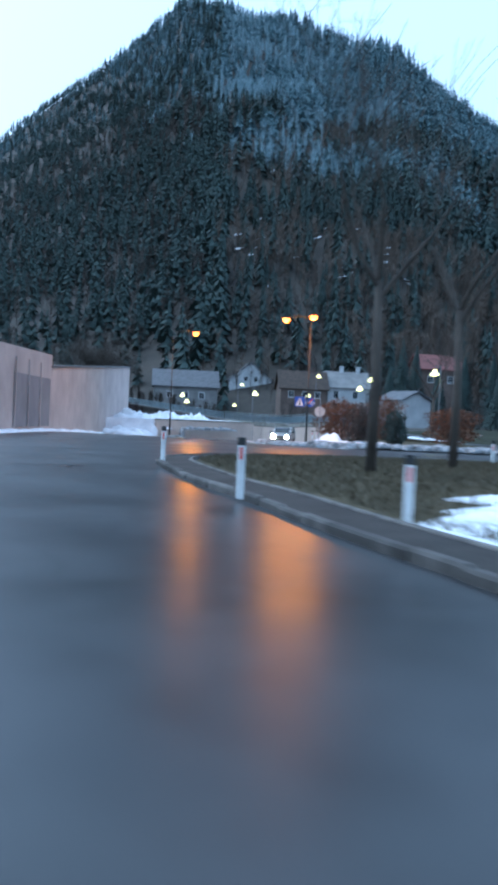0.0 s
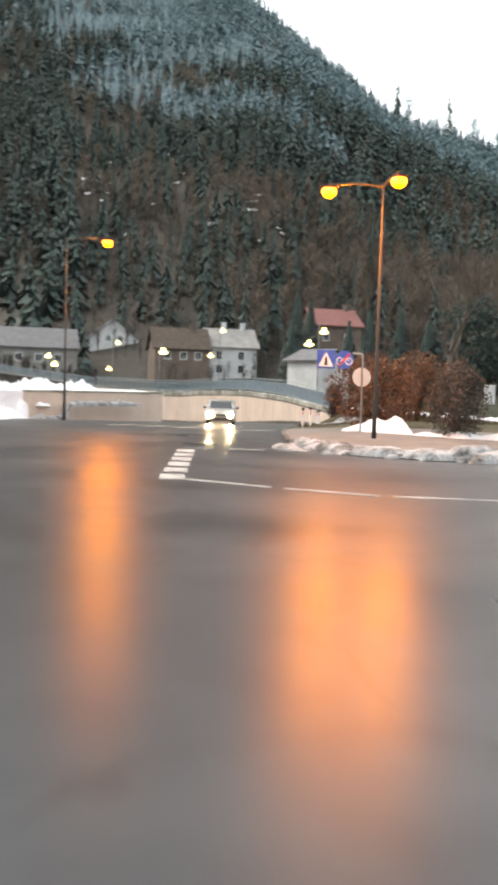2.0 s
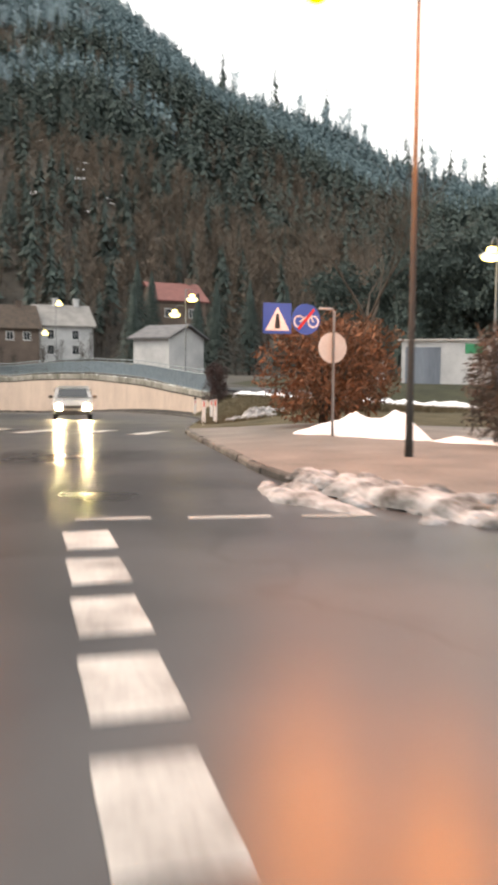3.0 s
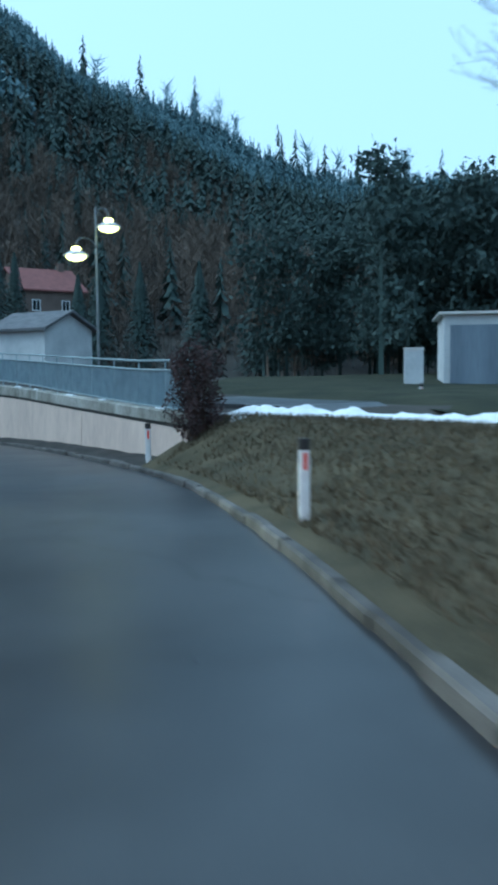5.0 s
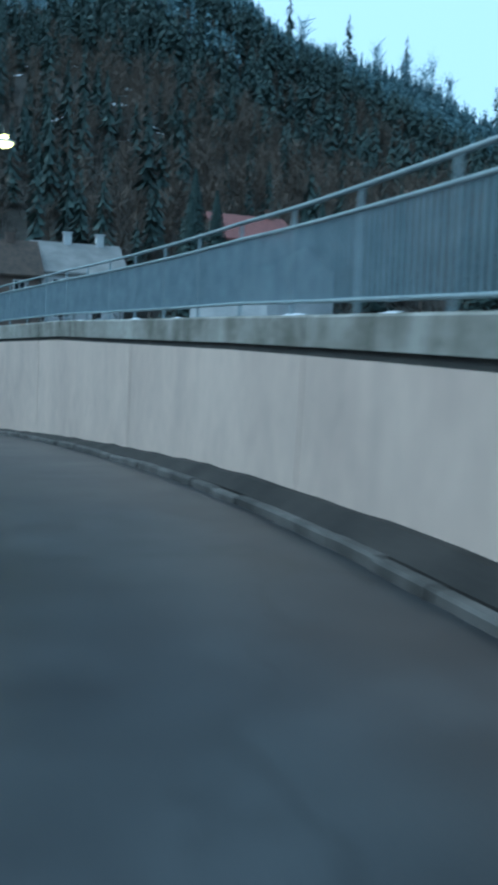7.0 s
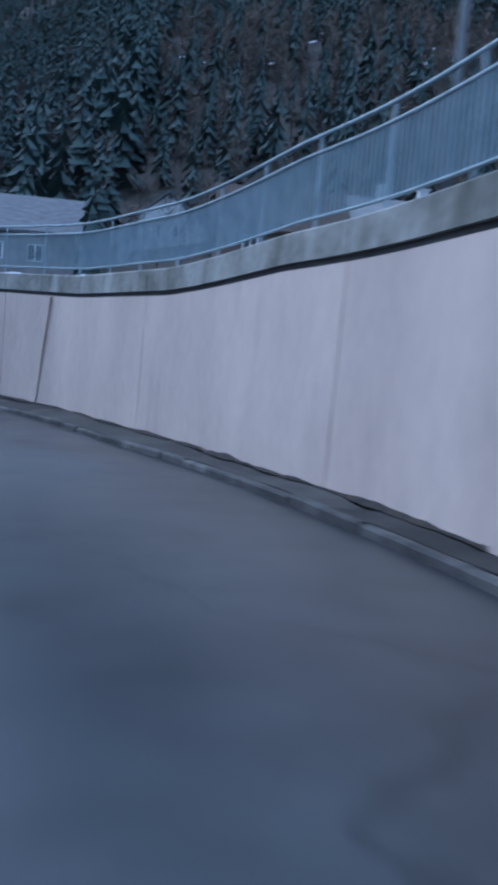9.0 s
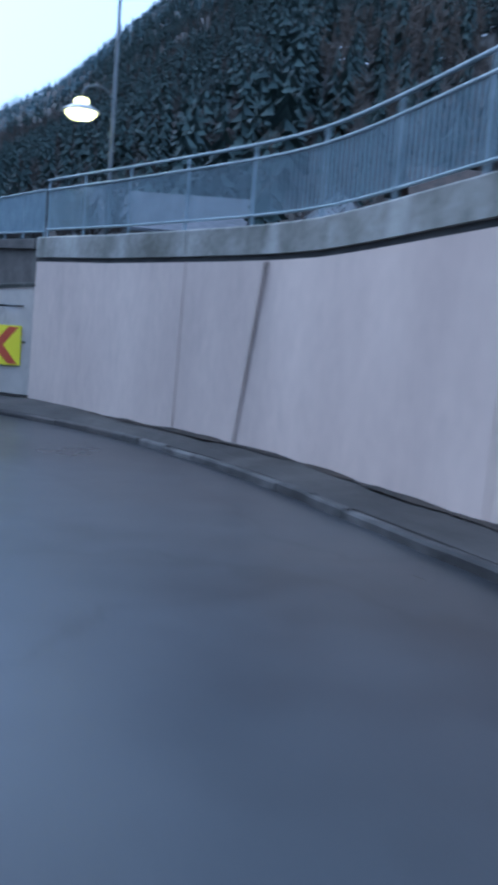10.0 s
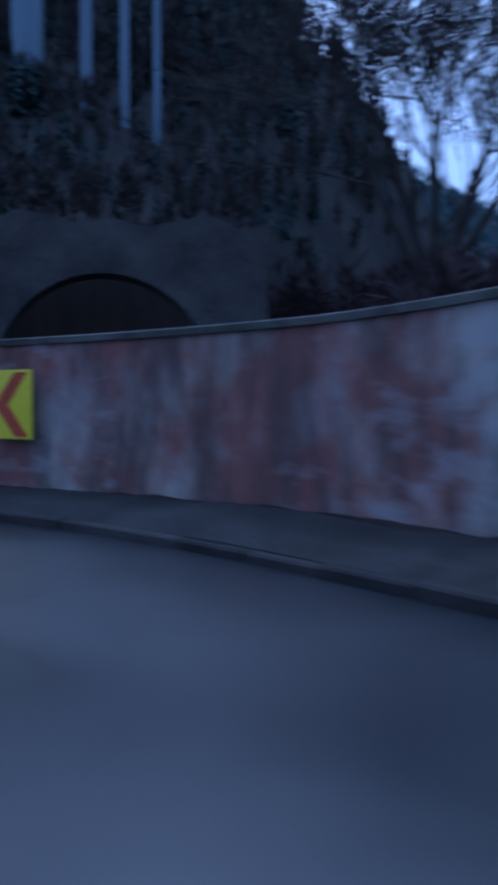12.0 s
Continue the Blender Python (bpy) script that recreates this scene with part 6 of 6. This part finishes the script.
# ---- the bend: signs, bridge and columns behind the old wall ----
def pole_sign(x, y, z, h, label, kind):
    t = thing("road_sign", pose(x, y, z, 0, 0, 30), label, "road sign")
    bm = bmesh.new()
    tube(bm, [(0, 0, -0.3), (0, 0, h)], 0.04, 8)
    part("pole", bm, "steel", t, smooth=True)
    bm = bmesh.new()
    if kind == "square":
        box(bm, 0, -0.06, h - 0.7, 1.0, 0.03, 1.4, None, 0.01)
        part("board", bm, "sign_back", t)
    else:
        lathe(bm, [(0.42, 0.03), (0.42, 0.06)], 28, Matrix.Translation((0, 0, h - 0.4)) @ Matrix.Rotation(math.pi / 2, 4, "X"))
        part("disc", bm, "blue", t)
    return t


pole_sign(-24.4, 172.7, 0.3, 7.0, "tall pole with a large grey sign board seen from behind", "square")
pole_sign(-26.5, 173.05, 0.3, 5.8, "pole with a round blue sign", "round")

def utility_pole(x, y, z, h):
    t = thing("utility_pole", pose(x, y, z, 0, 0, 30), "thin grey pole with two short cross arms", "pole")
    bm = bmesh.new()
    tube(bm, [(0, 0, -0.3), (0, 0, h)], [0.07, 0.05], 8)
    part("pole", bm, "steel", t, smooth=True)
    for zz in (h - 0.15, h - 1.6):
        bm = bmesh.new()
        tube(bm, [(0.1, 0, zz), (-0.8, 0, zz)], 0.035, 6)
        part("cross_arm", bm, "steel", t, smooth=True)
    return t


utility_pole(-31.6, 180.0, 0.3, 10.1)

br = thing("bridge", pose(-31.0, 153.2, -1.0, 0, 0, 61), "dark rubble stone bridge with a round arch", "bridge")
bm = bmesh.new()
N = 22
X0, X1, TOP = -14.0, 4.4, 4.3
arc = [(-2.9 * math.cos(math.pi * k / N), 2.9 * math.sin(math.pi * k / N)) for k in range(N + 1)]
outer = []
for s in (-0.6, 0.6):
    lo = [bm.verts.new((x, s, max(z, 0) - (0.0 if 0 < k < N else 2.0))) for k, (x, z) in enumerate(arc)]
    hi = [bm.verts.new((X0 + (X1 - X0) * k / N, s, TOP + 0.16 * math.sin(k * 2.3) + 0.1 * math.sin(k * 5.1))) for k in range(N + 1)]
    ends = [bm.verts.new((X0, s, -2.0)), bm.verts.new((X1, s, -2.0))]
    for k in range(N):
        bm.faces.new((lo[k], lo[k + 1], hi[k + 1], hi[k]))
    bm.faces.new((ends[0], lo[0], hi[0]))
    bm.faces.new((lo[N], ends[1], hi[N]))
    outer.append((lo, hi, ends))
for k in range(N):
    bm.faces.new((outer[0][0][k], outer[0][0][k + 1], outer[1][0][k + 1], outer[1][0][k]))
    bm.faces.new((outer[0][1][k], outer[0][1][k + 1], outer[1][1][k + 1], outer[1][1][k]))
bm.faces.new((outer[0][2][1], outer[1][2][1], outer[1][1][N], outer[0][1][N]))
part("wall", bm, "stone", br)
# Added dark sheet behind the arch; it stands for the shade inside.
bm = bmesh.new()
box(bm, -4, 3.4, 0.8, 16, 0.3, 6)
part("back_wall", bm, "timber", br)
# Haze over the piers is put into their blue-grey colour.
for x, y, z, w, h in ((-102.1, 183.3, 22.5, 3.2, 37), (-97.4, 187.9, 20.0, 1.25, 37), (-93.6, 190.4, 18.1, 1.0, 37), (-90.4, 192.4, 16.5, 0.8, 37)):
    t = thing("viaduct_pier", pose(x, y, z, 0, 0, 60), "tall slender concrete pier on the wooded slope, bluish haze in its colour", "pier", "viaduct piers")
    bm = bmesh.new()
    o = [(-0.5, -0.3), (-0.4, -0.4), (0.4, -0.4), (0.5, -0.3), (0.5, 0.3), (0.4, 0.4), (-0.4, 0.4), (-0.5, 0.3)]
    prism(bm, [(a * w, b * w) for a, b in o], -3, h)
    part("shaft", bm, "cladding", t)
    bm = bmesh.new()
    box(bm, 0, 0, h + 0.5, w * 1.5, w * 1.2, 1.0, None, 0.1)
    part("pier_cap", bm, "cladding", t)

# conduits on the wall beside the first chevron board
for z, x0, x1 in ((-0.70, -5.8, -4.6), (-1.55, -6.0, -4.5)):
    t = thing("conduit", Matrix.Identity(4), "thin dark rod fixed across the wall", "conduit", "conduits")
    bm = bmesh.new()
    tube(bm, [(x0, 146.24, z), (x1, 145.99, z + 0.02)], 0.018, 6)
    part("rod", bm, "dark_steel", t)

# nearer woods beside the side road
n = 290
az, rr = rng.uniform(-78, -31, n), rng.uniform(60, 135, n)
x, y = 4 - np.sin(np.radians(az)) * rr, 72 + np.cos(np.radians(az)) * rr
Q = np.stack([x, y, ground_z(x, y) - 0.3], 1)
k = rng.uniform(size=n) < 0.68
big_spruce = [pine_mesh(2100, rng, 0.008, 0.012) for _ in range(6)]
mid_spruce = [spruce_mesh(110, rng, 0.7) for _ in range(4)] + [pine_mesh(240, rng)]
big_bare = [pine_mesh(700, rng, 0.004, 0.045) for _ in range(5)]
scatter("near_spruce_wood", big_spruce, Q[k], rng.uniform(9, 14.5, k.sum()), "needles", "dark spruces at the edge of the wood")
scatter("near_bare_wood", big_bare, Q[~k], rng.uniform(9, 14, (~k).sum()), "bare", "brown leafless trees at the edge of the wood")
n = 30
az, rr = rng.uniform(-56, -39.5, n), rng.uniform(50, 66, n)
x, y = 4 - np.sin(np.radians(az)) * rr, 72 + np.cos(np.radians(az)) * rr
Q = np.stack([x, y, ground_z(x, y) - 0.3], 1)
scatter("tall_spruce_clump", big_spruce, Q[::2], rng.uniform(13, 16.5, len(Q[::2])), "needles", "tall dark trees standing out of the wood")
scatter("tall_pine_clump", big_spruce, Q[1::2], rng.uniform(12, 15.5, len(Q[1::2])), "needles", "tall ragged evergreens standing out of the wood")
n = 4300
az, rr = rng.uniform(29.5, 84, n), 108 + 145 * rng.uniform(0, 1, n) ** 1.2
x, y = -np.sin(np.radians(az)) * rr, 60 + np.cos(np.radians(az)) * rr
Q = np.stack([x, y, ground_z(x, y) - 0.3], 1)
off = np.hypot(x + 9, y - 141)
Q, off = Q[off > 36], off[off > 36]
bearing = np.degrees(np.arctan2(-Q[:, 0], Q[:, 1] - 60))
small = np.interp(bearing, [29, 36], [0.55, 1.0])
# the slope below the viaduct is kept low
view = np.degrees(np.arctan2(-9 - Q[:, 0], Q[:, 1] - 141))
small *= np.where((view > 55) & (off < 105), 0.72, 1.0)
k = rng.uniform(size=len(Q)) < 0.3
spur_bare = [bare_mesh(88, rng, 0.9) for _ in range(7)]
scatter("spur_spruce_wood", mid_spruce, Q[k], rng.uniform(4, 8, k.sum()) * small[k] * np.interp(off[k], [60, 130], [1, 1.4]), "needles", "dark spruces on the slope above the bend")
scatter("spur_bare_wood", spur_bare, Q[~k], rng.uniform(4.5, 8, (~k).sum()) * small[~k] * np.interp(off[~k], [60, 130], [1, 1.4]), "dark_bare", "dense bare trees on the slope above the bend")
# scrub along the upper street
i = np.arange(4, len(BACK) - 1, 1)
Q = np.stack([BACK[i, 0] + nb[i, 0] * rng.uniform(2.2, 4.5, len(i)), BACK[i, 1] + nb[i, 1] * rng.uniform(2.2, 4.5, len(i)), bz[i] - 0.3], 1)
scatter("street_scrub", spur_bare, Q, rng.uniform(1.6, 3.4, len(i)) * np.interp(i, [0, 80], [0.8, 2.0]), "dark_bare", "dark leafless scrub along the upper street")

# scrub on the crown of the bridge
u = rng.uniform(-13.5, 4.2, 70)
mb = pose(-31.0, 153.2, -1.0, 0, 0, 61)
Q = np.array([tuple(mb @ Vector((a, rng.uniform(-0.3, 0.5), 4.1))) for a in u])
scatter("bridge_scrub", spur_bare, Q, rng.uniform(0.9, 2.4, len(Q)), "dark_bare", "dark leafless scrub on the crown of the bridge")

# thicket between the old wall and the slope
n = 900
az, rr = rng.uniform(2, 66, n), rng.uniform(17, 48, n)
x, y = -9 - np.sin(np.radians(az)) * rr, 141 + np.cos(np.radians(az)) * rr
sd, dd = side_of(EDGE, x, y)
ok = (sd > 4) & ((az < 45) | (rr > 31)) & (az > 24)
Q = np.stack([x, y, ground_z(x, y) - 0.2], 1)[ok]
scatter("thicket", spur_bare, Q, rng.uniform(1.8, 3.6, len(Q)) * np.interp(np.hypot(Q[:, 0] + 9, Q[:, 1] - 141), [17, 48], [0.8, 1.6]), "bush_leaf", "dark leafless thicket behind the old wall")


# ---- dry grass ----
def grass_blades(name, x0, x1, y0, y1, n, inside, level, label):
    x, y = rng.uniform(x0, x1, n), rng.uniform(y0, y1, n)
    keep = inside(x, y)
    x, y = x[keep], y[keep]
    z = level(x, y)
    h, a, w = rng.uniform(0.03, 0.12, len(x)), rng.uniform(0, 6.283, len(x)), rng.uniform(0.008, 0.02, len(x))
    lx, ly = rng.normal(size=len(x)) * 0.05, rng.normal(size=len(x)) * 0.05
    V = np.stack([np.stack([x - w * np.cos(a), y - w * np.sin(a), z], 1), np.stack([x + w * np.cos(a), y + w * np.sin(a), z], 1), np.stack([x + lx, y + ly, z + h], 1)], 1).reshape(-1, 3)
    tagged(raw(name, V, np.arange(len(V)).reshape(-1, 3).tolist(), "blade"), label, "grass", kind="stuff")


grass_blades("grass_corner", -2, 12, 5, 31, 60000, lambda x, y: side_of(ISLAND, x, y)[0] > 1.15, lambda x, y: 0.125 + 0.1 * np.clip((side_of(ISLAND, x, y)[0] - 0.95) / 6, 0, 1), "short dry winter grass on the road corner")
grass_blades("grass_field", 4.5, 22, 66, 84, 80000, lambda x, y: (side_of(KERB, x, y)[0] > 0.3) & (x < np.interp(y, [68, 73.6, 77.6, 80.2, 82.6, 84.3], [16.0, 15.2, 14.3, 13.5, 12.5, 11.6])), lambda x, y: field_z(x, y) + 0.045, "short dry winter grass beside the ramp")
